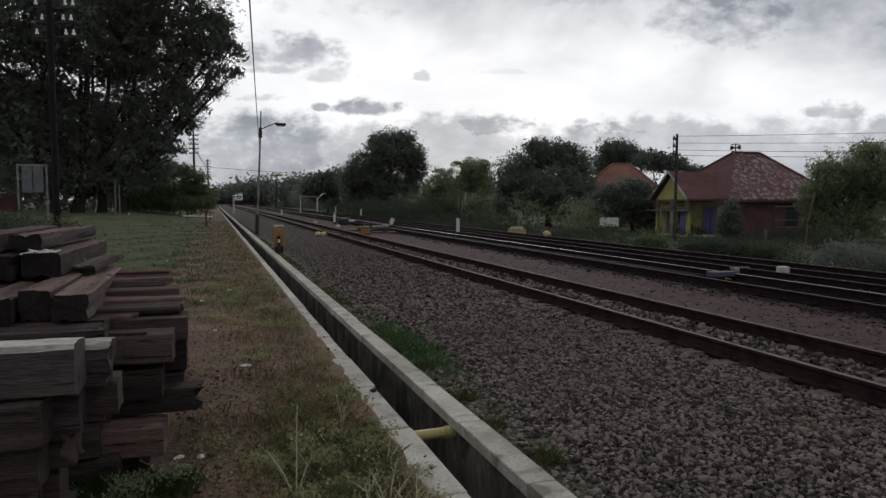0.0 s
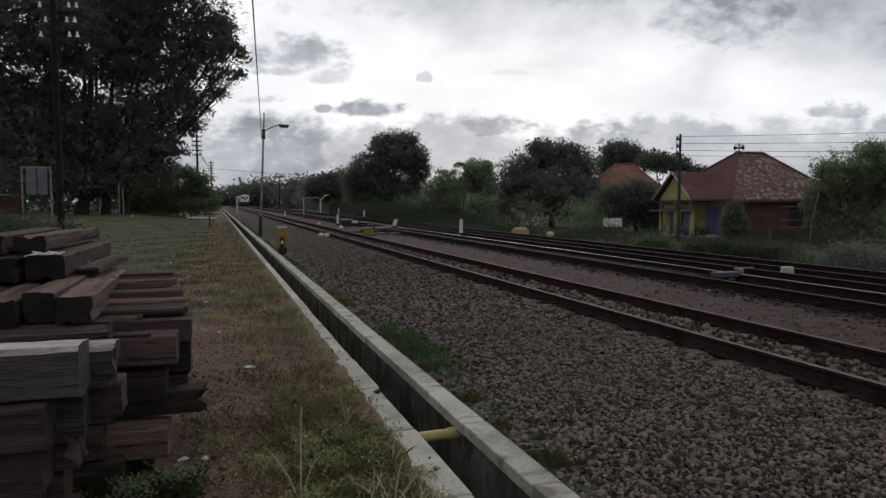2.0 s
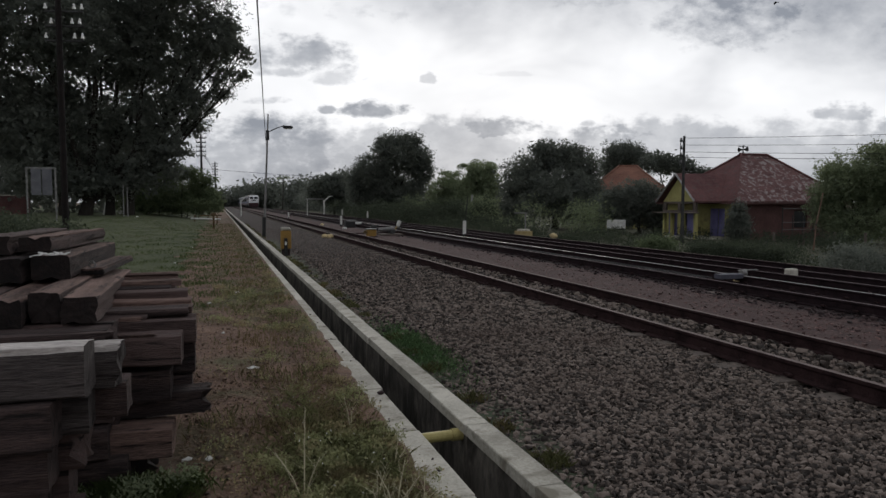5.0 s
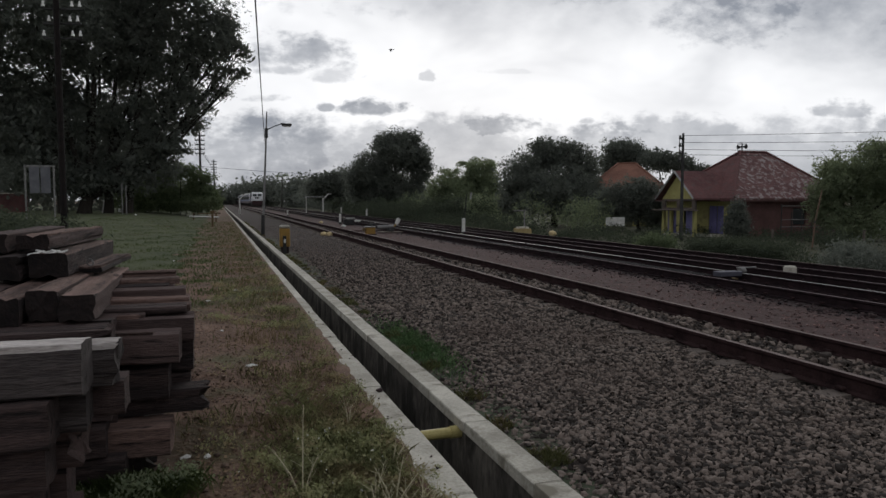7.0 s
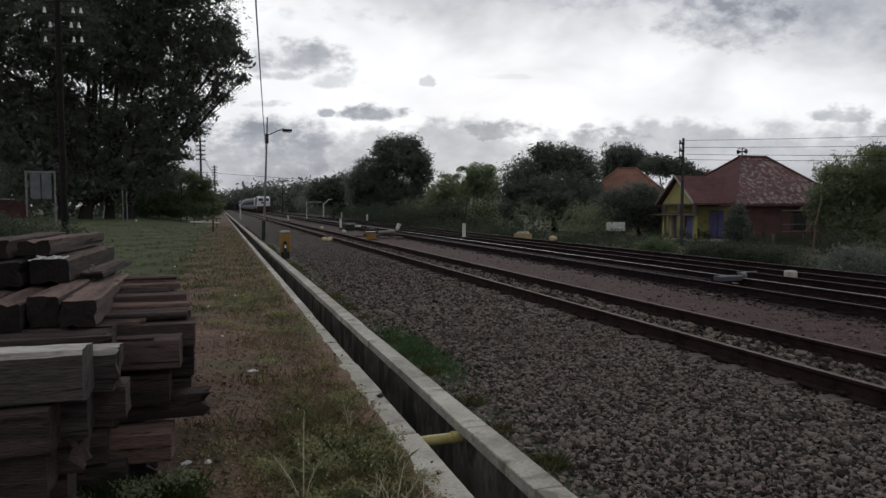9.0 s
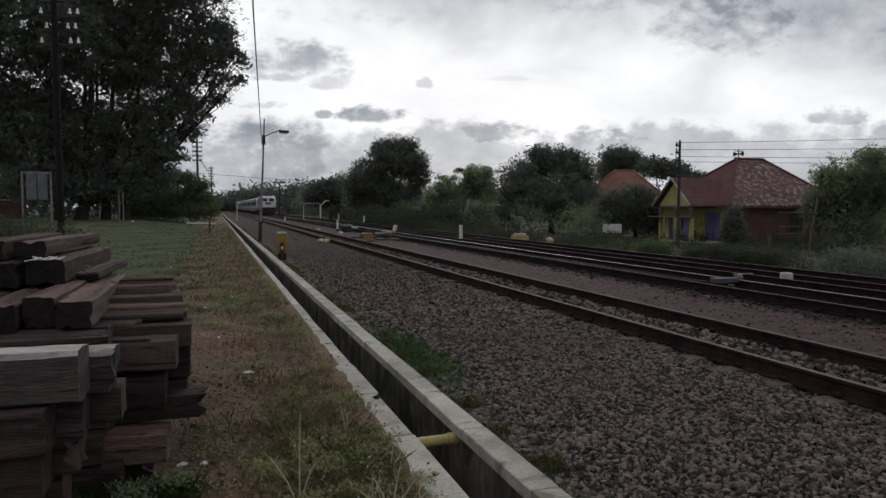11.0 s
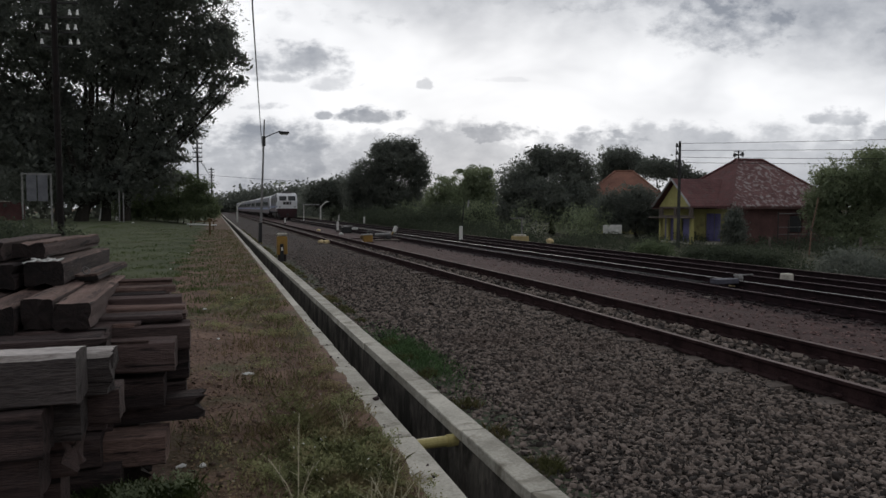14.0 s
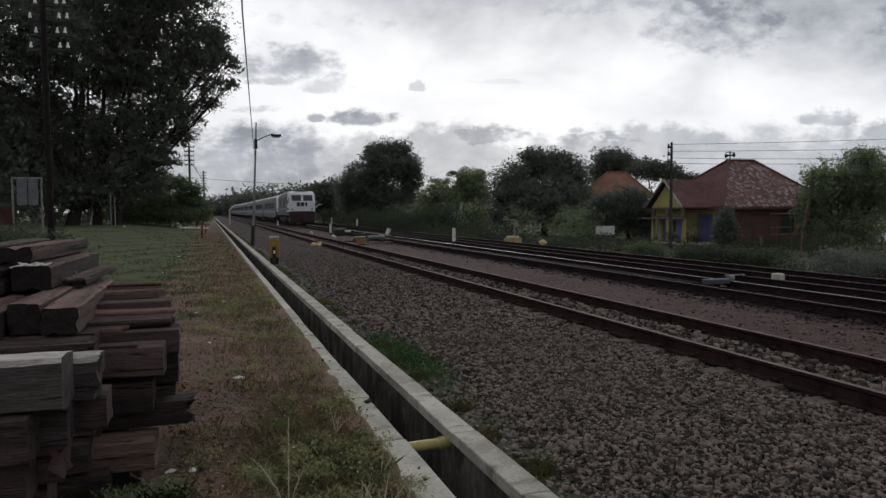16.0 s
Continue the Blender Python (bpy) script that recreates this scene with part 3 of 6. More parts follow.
# ---- train ----
def loco():
    L = thing("diesel_locomotive", 9.77, 76.3, 0.22, 0, "white diesel locomotive with dark red lower front, pulling coaches", "locomotive")
    half = [(1.38, 1.5), (1.38, 3.1), (1.22, 3.48), (0.8, 3.66), (0.0, 3.72)]
    prof = half + [(-x, z) for x, z in reversed(half[:-1])]
    # body darker than the white cab: side shade is in its colour
    part("body", Geo().prism([(x * 0.985, z - 0.03) for x, z in prof], 2.6, 12.6), COACH_SHADED, L, "machine-room body, its side shade put into the grey")
    cab = Geo().prism([(0.12, 1.45), (0.08, 2.48), (0.36, 3.36), (0.7, 3.64), (2.6, 3.72), (2.6, 1.45)], -1.38, 1.38)
    cab.v = [(b * (0.9 if c > 3.5 else 0.985 if c > 3.3 else 1.0), a, c) for a, b, c in cab.v]
    part("cab", cab, LOCO_WHITE, L)
    part("rear_cab", Geo().prism(prof, 12.6, 15.0), LOCO_WHITE, L)
    part("roof_panel", Geo().box(0, 7.6, 3.7, 1.6, 9.6, 0.12, 0.04), COACH_ROOF, L)
    part("pilot", Geo().box(0, 0.32, 0.86, 2.66, 0.6, 1.28, 0.08), LOCO_RED, L, "dark red front pilot and buffer beam")
    part("lower_skirt", Geo().box(0, 7.6, 1.27, 2.74, 14.0, 0.46, 0.03), LOCO_RED, L, "dark red lower side")
    for s in (-1, 1):
        part("mirror", Geo().box(s * 1.55, 0.5, 2.5, 0.18, 0.08, 0.35, 0.02), GALV, L)
        part("handrail", Geo().tube([(s * 1.42, 2.7, 1.3), (s * 1.46, 2.7, 2.4)], 0.03, 6), WHITE, L)
    for s in (-1, 1):
        lean = Matrix.Translation((s * 0.62, 0.20, 2.92)) @ Matrix.Rotation(-0.308, 4, "X")
        w = part("windscreen", Geo().box(0, -0.03, 0, 1.0, 0.06, 0.66, 0.025, lean), GLASS, L)
        fr = Geo()
        for dx, dz, sx, sz in ((0, 0.37, 1.16, 0.08), (0, -0.37, 1.16, 0.08), (0.54, 0, 0.08, 0.66), (-0.54, 0, 0.08, 0.66)):
            fr.box(dx, -0.035, dz, sx, 0.05, sz, 0.01, lean)
        part("window_frame", fr, LOCO_WHITE, w)
        part("wiper", Geo().tube([lean @ Vector((0, -0.075, -0.34)), lean @ Vector((0.2, -0.075, 0.1))], 0.012, 5), BLACK, w)
        part("side_window", Geo().box(s * 1.385, 1.1, 2.75, 0.05, 0.8, 0.65, 0.02), GLASS, L)
        for k in range(5):
            part("side_grille", Geo().box(s * 1.375, 3.9 + 1.9 * k, 2.5, 0.05, 1.4, 0.7, 0.02), IRON if k % 2 else GALV, L)
        part("stripe", Geo().box(s * 1.385, 7.6, 1.75, 0.03, 14.0, 0.2), LOCO_BLUE, L, "blue stripe along the side")
        part("headlight", Geo().tube([(s * 1.05, 0.02, 1.72), (s * 1.05, 0.14, 1.72)], 0.1, 12), GALV, L)
        part("buffer_step", Geo().box(s * 1.15, 0.15, 0.45, 0.3, 0.4, 0.5, 0.03), BLACK, L)
        part("horn", Geo().tube([(s * 0.45, 0.7, 3.85), (s * 0.45, 0.25, 3.85)], [0.04, 0.1], 8), IRON, L)
    mark = Geo()
    for dx, sx in ((-0.42, 0.34), (0.02, 0.4), (0.42, 0.22)):
        mark.box(dx, 0.09, 2.26, sx, 0.03, 0.42, 0.01)
    part("emblem", mark, BLACK, L, "dark plain emblem bars on the front")
    part("roof_unit", Geo().box(0, 1.5, 3.8, 1.3, 1.2, 0.24, 0.06), GALV, L, "grey cooling unit on the cab roof")
    part("coupler", Geo().box(0, -0.15, 0.65, 0.3, 0.6, 0.3, 0.04), IRON, L)
    part("roof_fan_housing", Geo().box(0, 10, 3.78, 1.5, 3.5, 0.2, 0.05), GALV, L)
    part("fuel_tank", Geo().box(0, 7.6, 0.62, 2.3, 3.6, 0.7, 0.1), UNDER, L)
    for y in (3.2, 12.0):
        b = part("bogie", Geo().box(0, y, 0.62, 2.2, 3.9, 0.5, 0.08), UNDER, L)
        for k in (-1.35, 0, 1.35):
            for s in (-1, 1):
                part("wheel", Geo().tube([(s * 0.5, y + k, 0.46), (s * 0.62, y + k, 0.46)], 0.46, 20), UNDER, b)
    return L


def coach():
    C = thing("passenger_coach", 9.77, 100, 0.22, 0, "silver-white passenger coach with dark windows in a train", "passenger coach", group="coaches of the train")
    half = [(1.4, 0.85), (1.42, 2.0), (1.36, 2.95), (1.22, 3.35)]
    prof = half + [(-x, z) for x, z in reversed(half)]
    # the coach body's colour includes the shade on its sides
    part("body", Geo().prism(prof, 0.3, 20.3), COACH_SHADED, C)
    roof = [(1.24, 3.33), (1.0, 3.55), (0.5, 3.68), (0, 3.71), (-0.5, 3.68), (-1.0, 3.55), (-1.24, 3.33)]
    part("roof", Geo().prism(roof, 0.25, 20.35), COACH_ROOF, C, "pale rounded roof")
    for s in (-1, 1):
        for k in range(9):
            part("window", Geo().box(s * 1.405, 2.9 + 1.85 * k, 2.3, 0.06, 1.3, 0.75, 0.02), GLASS, C)
        for y in (1.2, 19.4):
            part("door", Geo().box(s * 1.405, y, 1.95, 0.06, 0.75, 1.9, 0.02), GALV, C)
        part("stripe", Geo().box(s * 1.412, 10.3, 1.5, 0.03, 19.9, 0.3), LOCO_BLUE, C, "blue stripe below the windows")
    for s in (-1, 1):
        part("lower_side", Geo().box(s * 1.37, 10.3, 1.0, 0.12, 19.9, 0.55, 0.02), LOCO_RED, C, "dark red lower side")
    part("gangway", Geo().box(0, 0.1, 2.1, 1.0, 0.4, 2.2, 0.05), UNDER, C)
    part("underframe_boxes", Geo().box(0, 10.3, 0.65, 2.2, 7, 0.5, 0.05), UNDER, C)
    for y in (3.3, 17.3):
        b = part("bogie", Geo().box(0, y, 0.5, 2.1, 2.6, 0.4, 0.08), UNDER, C)
        for k in (-1.0, 1.0):
            for s in (-1, 1):
                part("wheel", Geo().tube([(s * 0.5, y + k, 0.4), (s * 0.62, y + k, 0.4)], 0.4, 16), UNDER, b)
    return C


engine = loco()
first = coach()
coaches = [first] + [copy_thing(first, pose(9.77, 120 + 20.9 * i, 0.22)) for i in range(1, 9)]
TRAIN_SPEED, TRAIN_END = 12.2, 76.3


BIRD_AT, BIRD_WAY = Vector((8.47, 34.69, 9.31)), Vector((-9.23, 2.89, -1.28))
bird = thing("bird", 8.47, 34.69, 9.31, 0, "small dark bird flying across the sky", "bird")
part("body", Geo().tube([(-0.1, 0, 0), (-0.06, 0, 0.01), (0.02, 0, 0.01), (0.1, 0, 0), (0.17, 0, 0)], [0.008, 0.026, 0.03, 0.014, 0.018], 8), BLACK, bird)
wings = []
for side in (-1, 1):
    wg = Geo()
    wg.face([(-0.05, 0, 0.01), (-0.06, side * 0.1, 0.012), (-0.01, side * 0.22, 0.008), (0.03, side * 0.1, 0.012), (0.05, 0, 0.01)])
    wg.face([(0.05, 0, 0.0), (0.03, side * 0.1, 0.004), (-0.01, side * 0.22, 0.004), (-0.06, side * 0.1, 0.004), (-0.05, 0, 0.0)])
    wings.append(part("wing", wg, BLACK, bird))


def motions():
    level = Vector((BIRD_WAY.x, BIRD_WAY.y, 0.1))
    walk(bird, [(t, Matrix.Translation(BIRD_AT + BIRD_WAY * (min(t, 8) - 7) + level * max(t - 8, 0)) @ pose(0, 0, 0, 0, 0, -17)) for t in (0, 4, 6, 7, 8, 12, 16)])
    for side, w in zip((-1, 1), wings):
        walk(w, [(k / 10, pose(0, 0, 0, side * (38 if k % 2 else -22))) for k in range(161)])
    times = [0, 2, 4, 6, 8, 10, 12, 14, 16]
    walk(engine, [(t, pose(9.77, TRAIN_END + (16 - t) * TRAIN_SPEED, 0.22)) for t in times])
    for i, c in enumerate(coaches):
        walk(c, [(t, pose(9.77, TRAIN_END + 15.3 + 20.7 * i + (16 - t) * TRAIN_SPEED, 0.22)) for t in times])


# ---- trees ----
def leaf_quads(centres, size, seed):
    r = np.random.RandomState(seed)
    n = len(centres)
    a = r.normal(size=(n, 3))
    a /= np.linalg.norm(a, axis=1)[:, None]
    b = np.cross(a, r.normal(size=(n, 3)))
    b /= np.linalg.norm(b, axis=1)[:, None]
    s = size * (0.55 + 0.9 * r.rand(n))[:, None]
    v = np.stack([centres - a * s * 0.62, centres + b * s * 0.3, centres + a * s * 0.62, centres - b * s * 0.3], 1)
    return v.reshape(-1, 3), np.arange(n * 4).reshape(-1, 4)


def clump_points(blobs, n, leaf, seed, per=14, spread=2.9, gap=-0.62):
    """Leaf places in clumps over the outer part of some ellipsoids, with gaps. blobs: x, y, z, rx, ry, rz."""
    r = np.random.RandomState(seed)
    blobs = np.array(blobs)
    w = (blobs[:, 3] * blobs[:, 5]) ** 1.0
    k = r.choice(len(blobs), size=n // per, p=w / w.sum())
    d = r.normal(size=(len(k), 3))
    d /= np.linalg.norm(d, axis=1)[:, None]
    rad = 0.25 + 0.75 * r.rand(len(k)) ** 0.45
    rad *= 1 + 0.27 * soft_noise(d * 3 + k[:, None], 2.0, seed + 1)
    c = blobs[k, :3] + d * blobs[k, 3:] * rad[:, None]
    keep = soft_noise(c, leaf * 12, seed + 2) > gap
    c = c[keep]
    p = np.repeat(c, per, 0)
    return p + r.normal(size=p.shape) * leaf * spread * np.array([1, 1, 0.7]) * 0.55


tree_count = 0


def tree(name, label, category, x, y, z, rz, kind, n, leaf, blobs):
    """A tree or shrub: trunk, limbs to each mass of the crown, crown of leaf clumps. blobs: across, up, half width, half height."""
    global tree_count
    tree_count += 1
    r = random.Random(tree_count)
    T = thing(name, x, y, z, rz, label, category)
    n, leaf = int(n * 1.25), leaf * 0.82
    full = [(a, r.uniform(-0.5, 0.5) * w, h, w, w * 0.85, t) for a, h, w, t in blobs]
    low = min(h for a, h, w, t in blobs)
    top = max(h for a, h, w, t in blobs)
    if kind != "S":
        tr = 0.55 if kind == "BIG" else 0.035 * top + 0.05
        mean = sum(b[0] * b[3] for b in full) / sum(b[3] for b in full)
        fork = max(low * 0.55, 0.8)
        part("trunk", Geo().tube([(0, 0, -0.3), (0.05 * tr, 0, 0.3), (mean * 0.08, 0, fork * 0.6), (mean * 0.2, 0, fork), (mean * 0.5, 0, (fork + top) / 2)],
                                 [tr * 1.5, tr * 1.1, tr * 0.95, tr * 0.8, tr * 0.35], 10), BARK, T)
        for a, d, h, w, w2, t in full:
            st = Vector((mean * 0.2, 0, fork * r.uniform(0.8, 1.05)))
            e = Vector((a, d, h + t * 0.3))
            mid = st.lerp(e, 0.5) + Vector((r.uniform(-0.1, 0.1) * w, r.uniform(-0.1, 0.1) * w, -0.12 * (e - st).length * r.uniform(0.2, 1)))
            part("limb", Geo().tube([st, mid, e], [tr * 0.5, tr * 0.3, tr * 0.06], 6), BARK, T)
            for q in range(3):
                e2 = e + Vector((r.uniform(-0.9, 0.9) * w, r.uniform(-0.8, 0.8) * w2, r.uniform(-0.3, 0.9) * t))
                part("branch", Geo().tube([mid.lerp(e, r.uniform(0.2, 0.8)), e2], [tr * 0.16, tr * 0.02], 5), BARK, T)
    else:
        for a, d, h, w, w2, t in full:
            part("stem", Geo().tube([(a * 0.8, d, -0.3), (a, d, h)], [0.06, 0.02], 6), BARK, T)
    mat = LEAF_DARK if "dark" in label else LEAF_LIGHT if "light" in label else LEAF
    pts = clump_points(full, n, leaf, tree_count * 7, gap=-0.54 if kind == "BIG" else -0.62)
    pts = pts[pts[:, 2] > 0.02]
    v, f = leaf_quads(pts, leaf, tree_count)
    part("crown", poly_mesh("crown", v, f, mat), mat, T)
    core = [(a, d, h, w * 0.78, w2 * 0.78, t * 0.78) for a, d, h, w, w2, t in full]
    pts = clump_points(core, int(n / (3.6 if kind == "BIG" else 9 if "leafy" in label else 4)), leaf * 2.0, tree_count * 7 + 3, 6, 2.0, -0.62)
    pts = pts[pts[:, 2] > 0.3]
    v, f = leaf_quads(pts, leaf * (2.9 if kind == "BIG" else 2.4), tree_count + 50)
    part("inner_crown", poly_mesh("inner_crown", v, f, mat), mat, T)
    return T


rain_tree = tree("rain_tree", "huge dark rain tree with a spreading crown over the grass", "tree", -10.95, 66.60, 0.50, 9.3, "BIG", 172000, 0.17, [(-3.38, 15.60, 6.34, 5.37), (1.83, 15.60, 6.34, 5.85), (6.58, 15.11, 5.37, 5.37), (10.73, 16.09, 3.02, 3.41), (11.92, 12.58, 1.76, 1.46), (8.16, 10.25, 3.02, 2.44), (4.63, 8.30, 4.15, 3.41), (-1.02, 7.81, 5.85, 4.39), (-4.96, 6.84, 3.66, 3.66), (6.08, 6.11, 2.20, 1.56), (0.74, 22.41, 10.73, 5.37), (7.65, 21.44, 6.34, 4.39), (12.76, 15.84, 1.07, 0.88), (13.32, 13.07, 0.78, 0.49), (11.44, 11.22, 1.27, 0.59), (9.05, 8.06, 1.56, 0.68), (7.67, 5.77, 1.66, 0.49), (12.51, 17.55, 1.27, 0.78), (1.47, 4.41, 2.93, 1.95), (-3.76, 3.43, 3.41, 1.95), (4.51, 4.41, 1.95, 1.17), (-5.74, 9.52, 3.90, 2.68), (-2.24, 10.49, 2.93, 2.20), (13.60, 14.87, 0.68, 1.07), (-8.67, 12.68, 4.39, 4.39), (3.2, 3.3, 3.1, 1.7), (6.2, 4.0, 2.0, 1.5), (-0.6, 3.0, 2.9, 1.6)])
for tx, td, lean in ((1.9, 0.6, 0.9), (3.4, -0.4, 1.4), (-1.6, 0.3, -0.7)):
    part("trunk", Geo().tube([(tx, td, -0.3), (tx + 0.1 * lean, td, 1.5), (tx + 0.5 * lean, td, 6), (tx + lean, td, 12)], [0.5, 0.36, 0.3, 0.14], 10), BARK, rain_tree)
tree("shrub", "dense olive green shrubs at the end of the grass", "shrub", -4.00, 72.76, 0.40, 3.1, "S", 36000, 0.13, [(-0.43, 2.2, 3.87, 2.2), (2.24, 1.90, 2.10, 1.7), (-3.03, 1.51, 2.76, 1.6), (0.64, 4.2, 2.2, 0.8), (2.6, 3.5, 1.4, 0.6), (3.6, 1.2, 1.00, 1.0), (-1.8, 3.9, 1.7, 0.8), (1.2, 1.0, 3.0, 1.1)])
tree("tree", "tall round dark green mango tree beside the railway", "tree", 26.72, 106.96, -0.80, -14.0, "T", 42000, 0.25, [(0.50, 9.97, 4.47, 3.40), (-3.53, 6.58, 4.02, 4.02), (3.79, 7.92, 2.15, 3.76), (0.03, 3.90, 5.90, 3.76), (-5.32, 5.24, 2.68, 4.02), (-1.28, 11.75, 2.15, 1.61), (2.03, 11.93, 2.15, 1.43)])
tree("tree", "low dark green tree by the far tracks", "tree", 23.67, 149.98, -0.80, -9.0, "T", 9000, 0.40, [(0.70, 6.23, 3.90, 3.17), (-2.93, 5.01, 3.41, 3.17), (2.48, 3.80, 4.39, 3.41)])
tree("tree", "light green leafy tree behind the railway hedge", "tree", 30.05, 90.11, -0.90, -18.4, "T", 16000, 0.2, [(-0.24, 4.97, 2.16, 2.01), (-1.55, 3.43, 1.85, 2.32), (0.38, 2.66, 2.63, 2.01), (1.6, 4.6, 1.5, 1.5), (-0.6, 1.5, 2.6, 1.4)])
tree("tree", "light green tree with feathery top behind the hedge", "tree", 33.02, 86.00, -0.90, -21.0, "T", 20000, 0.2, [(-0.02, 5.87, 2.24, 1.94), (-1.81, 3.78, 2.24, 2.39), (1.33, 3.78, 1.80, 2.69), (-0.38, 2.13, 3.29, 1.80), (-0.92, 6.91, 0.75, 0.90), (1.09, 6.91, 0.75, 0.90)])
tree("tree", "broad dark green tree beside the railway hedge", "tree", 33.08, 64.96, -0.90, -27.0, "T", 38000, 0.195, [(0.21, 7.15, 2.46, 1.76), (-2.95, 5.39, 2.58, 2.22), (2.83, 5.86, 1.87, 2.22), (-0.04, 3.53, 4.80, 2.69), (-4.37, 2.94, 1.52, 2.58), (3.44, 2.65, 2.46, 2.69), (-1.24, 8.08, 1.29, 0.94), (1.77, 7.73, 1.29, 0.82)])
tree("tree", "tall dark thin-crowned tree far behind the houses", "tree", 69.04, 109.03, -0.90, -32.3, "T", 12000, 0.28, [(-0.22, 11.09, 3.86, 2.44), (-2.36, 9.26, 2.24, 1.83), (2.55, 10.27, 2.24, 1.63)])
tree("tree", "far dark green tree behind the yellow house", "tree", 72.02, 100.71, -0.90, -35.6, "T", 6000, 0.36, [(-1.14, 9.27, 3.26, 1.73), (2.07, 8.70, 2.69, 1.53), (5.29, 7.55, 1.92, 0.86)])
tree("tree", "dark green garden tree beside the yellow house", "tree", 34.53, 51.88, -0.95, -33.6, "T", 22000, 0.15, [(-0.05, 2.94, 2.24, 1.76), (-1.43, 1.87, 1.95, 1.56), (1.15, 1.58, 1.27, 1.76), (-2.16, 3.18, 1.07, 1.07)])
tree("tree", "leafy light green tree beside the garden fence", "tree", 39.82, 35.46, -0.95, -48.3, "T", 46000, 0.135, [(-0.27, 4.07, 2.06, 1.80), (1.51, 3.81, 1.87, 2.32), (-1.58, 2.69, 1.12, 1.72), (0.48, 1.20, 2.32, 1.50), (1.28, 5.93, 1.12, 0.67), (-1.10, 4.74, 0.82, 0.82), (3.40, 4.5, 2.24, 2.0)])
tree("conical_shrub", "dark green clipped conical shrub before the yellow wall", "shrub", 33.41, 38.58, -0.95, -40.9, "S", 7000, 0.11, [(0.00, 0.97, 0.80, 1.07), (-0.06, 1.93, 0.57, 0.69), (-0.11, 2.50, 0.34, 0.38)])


def leaf_stuff(name, label, category, blobs, n, leaf, mat, seed):
    p = clump_points(blobs, n, leaf, seed)
    v, f = leaf_quads(p, leaf, seed)
    return tagged(new(name, poly_mesh(name, v, f, mat)), label, category, kind="stuff")


rs = random.Random(5)
leaf_stuff("far_woods", "far dark line of trees at the end of the tracks", "woods",
           [(x, 310 + rs.uniform(-30, 30), -1 + h * 0.45, 5.5, 9, h * 0.55) for x, h in ((-8, 9), (-1, 8), (5, 8.5), (12, 10), (18, 11), (24, 12.5), (30, 12), (36, 11.5), (43, 12), (50, 13), (58, 13), (66, 14))], 26000, 1.3, LEAF_DARK, 31)
leaf_stuff("left_thicket", "dark thicket behind the large rain tree", "thicket",
           [(-8 - 3.4 * i, 88 + rs.uniform(-4, 4), 5.2 + rs.uniform(-1.0, 2.0), 3.6, 3, 6.5) for i in range(14)], 36000, 0.55, LEAF_DARK, 32)
leaf_stuff("hedge", "dense low green hedge along the tracks", "hedge",
           [(22.5 + rs.uniform(-1.2, 1.2) + max(0, i - 10) * 0.0, 16 + 2.2 * i, -0.75 + rs.uniform(-0.15, 0.2), 1.3, 1.5, 0.42) for i in range(16)], 20000, 0.1, LEAF_DEEP, 33)
leaf_stuff("clipped_hedge", "clipped green hedge before the yellow house", "hedge",
           [(21.3 + rs.uniform(-0.2, 0.2), 22.6 + 0.45 * i, -0.55 + rs.uniform(-0.06, 0.08), 0.65, 0.6, 0.48) for i in range(11)], 22000, 0.075, LEAF_DEEP, 37)
leaf_stuff("boundary_bushes", "dense dark green bushes at the foot of the bank", "bushes",
           [(20.6 + rs.uniform(-0.5, 0.7), 9.5 + 0.62 * i, -0.5 + rs.uniform(-0.1, 0.25), 1.0, 0.9, 0.62) for i in range(16)], 30000, 0.09, LEAF_DARK, 39)
leaf_stuff("garden_shrub", "light green flowering shrub beside the tracks", "shrub",
           [(21.2 + rs.uniform(-0.3, 0.3), 29.8 + 0.7 * i, -0.65 + rs.uniform(0, 0.3), 0.6, 0.6, 0.5) for i in range(3)], 5000, 0.08, LEAF, 40)
leaf_stuff("undergrowth", "dark green undergrowth along the railway boundary", "undergrowth",
           [(20 + rs.uniform(-1, 5), 48 + 3.0 * i, (-0.45 if i < 8 else 0.1) + rs.uniform(-0.4, 0.4 if i < 8 else 0.8), 2.6, 2.2, 0.85 if i < 8 else 1.5) for i in range(26)], 36000, 0.15, LEAF_DEEP, 34)
leaf_stuff("shrubs", "mixed green shrubs before the woods along the tracks", "shrubs",
           [(25 + rs.uniform(-1.5, 3.5), 70 + 3.2 * i, 0.3 + rs.uniform(-0.6, 0.9), 1.7, 1.8, rs.uniform(0.7, 2.0)) for i in range(18)], 36000, 0.16, LEAF_DEEP, 38)
leaf_stuff("weeds", "green weeds before the yellow house", "weeds",
           [(28 + rs.uniform(-3.5, 8), 22 + 1.2 * i, -0.85 + rs.uniform(-0.1, 0.45), 1.5, 1.3, 0.5) for i in range(24)], 26000, 0.1, LEAF_DEEP, 35)
leaf_stuff("tall_weeds", "tall green weeds behind the sleeper stack", "weeds",
           [(-4.4 + rs.uniform(-2.6, 1.2), 17.5 + rs.uniform(0, 4), 0.55 + rs.uniform(-0.2, 0.25), 0.7, 0.7, 0.75) for i in range(30)], 30000, 0.07, LEAF_DEEP, 36)

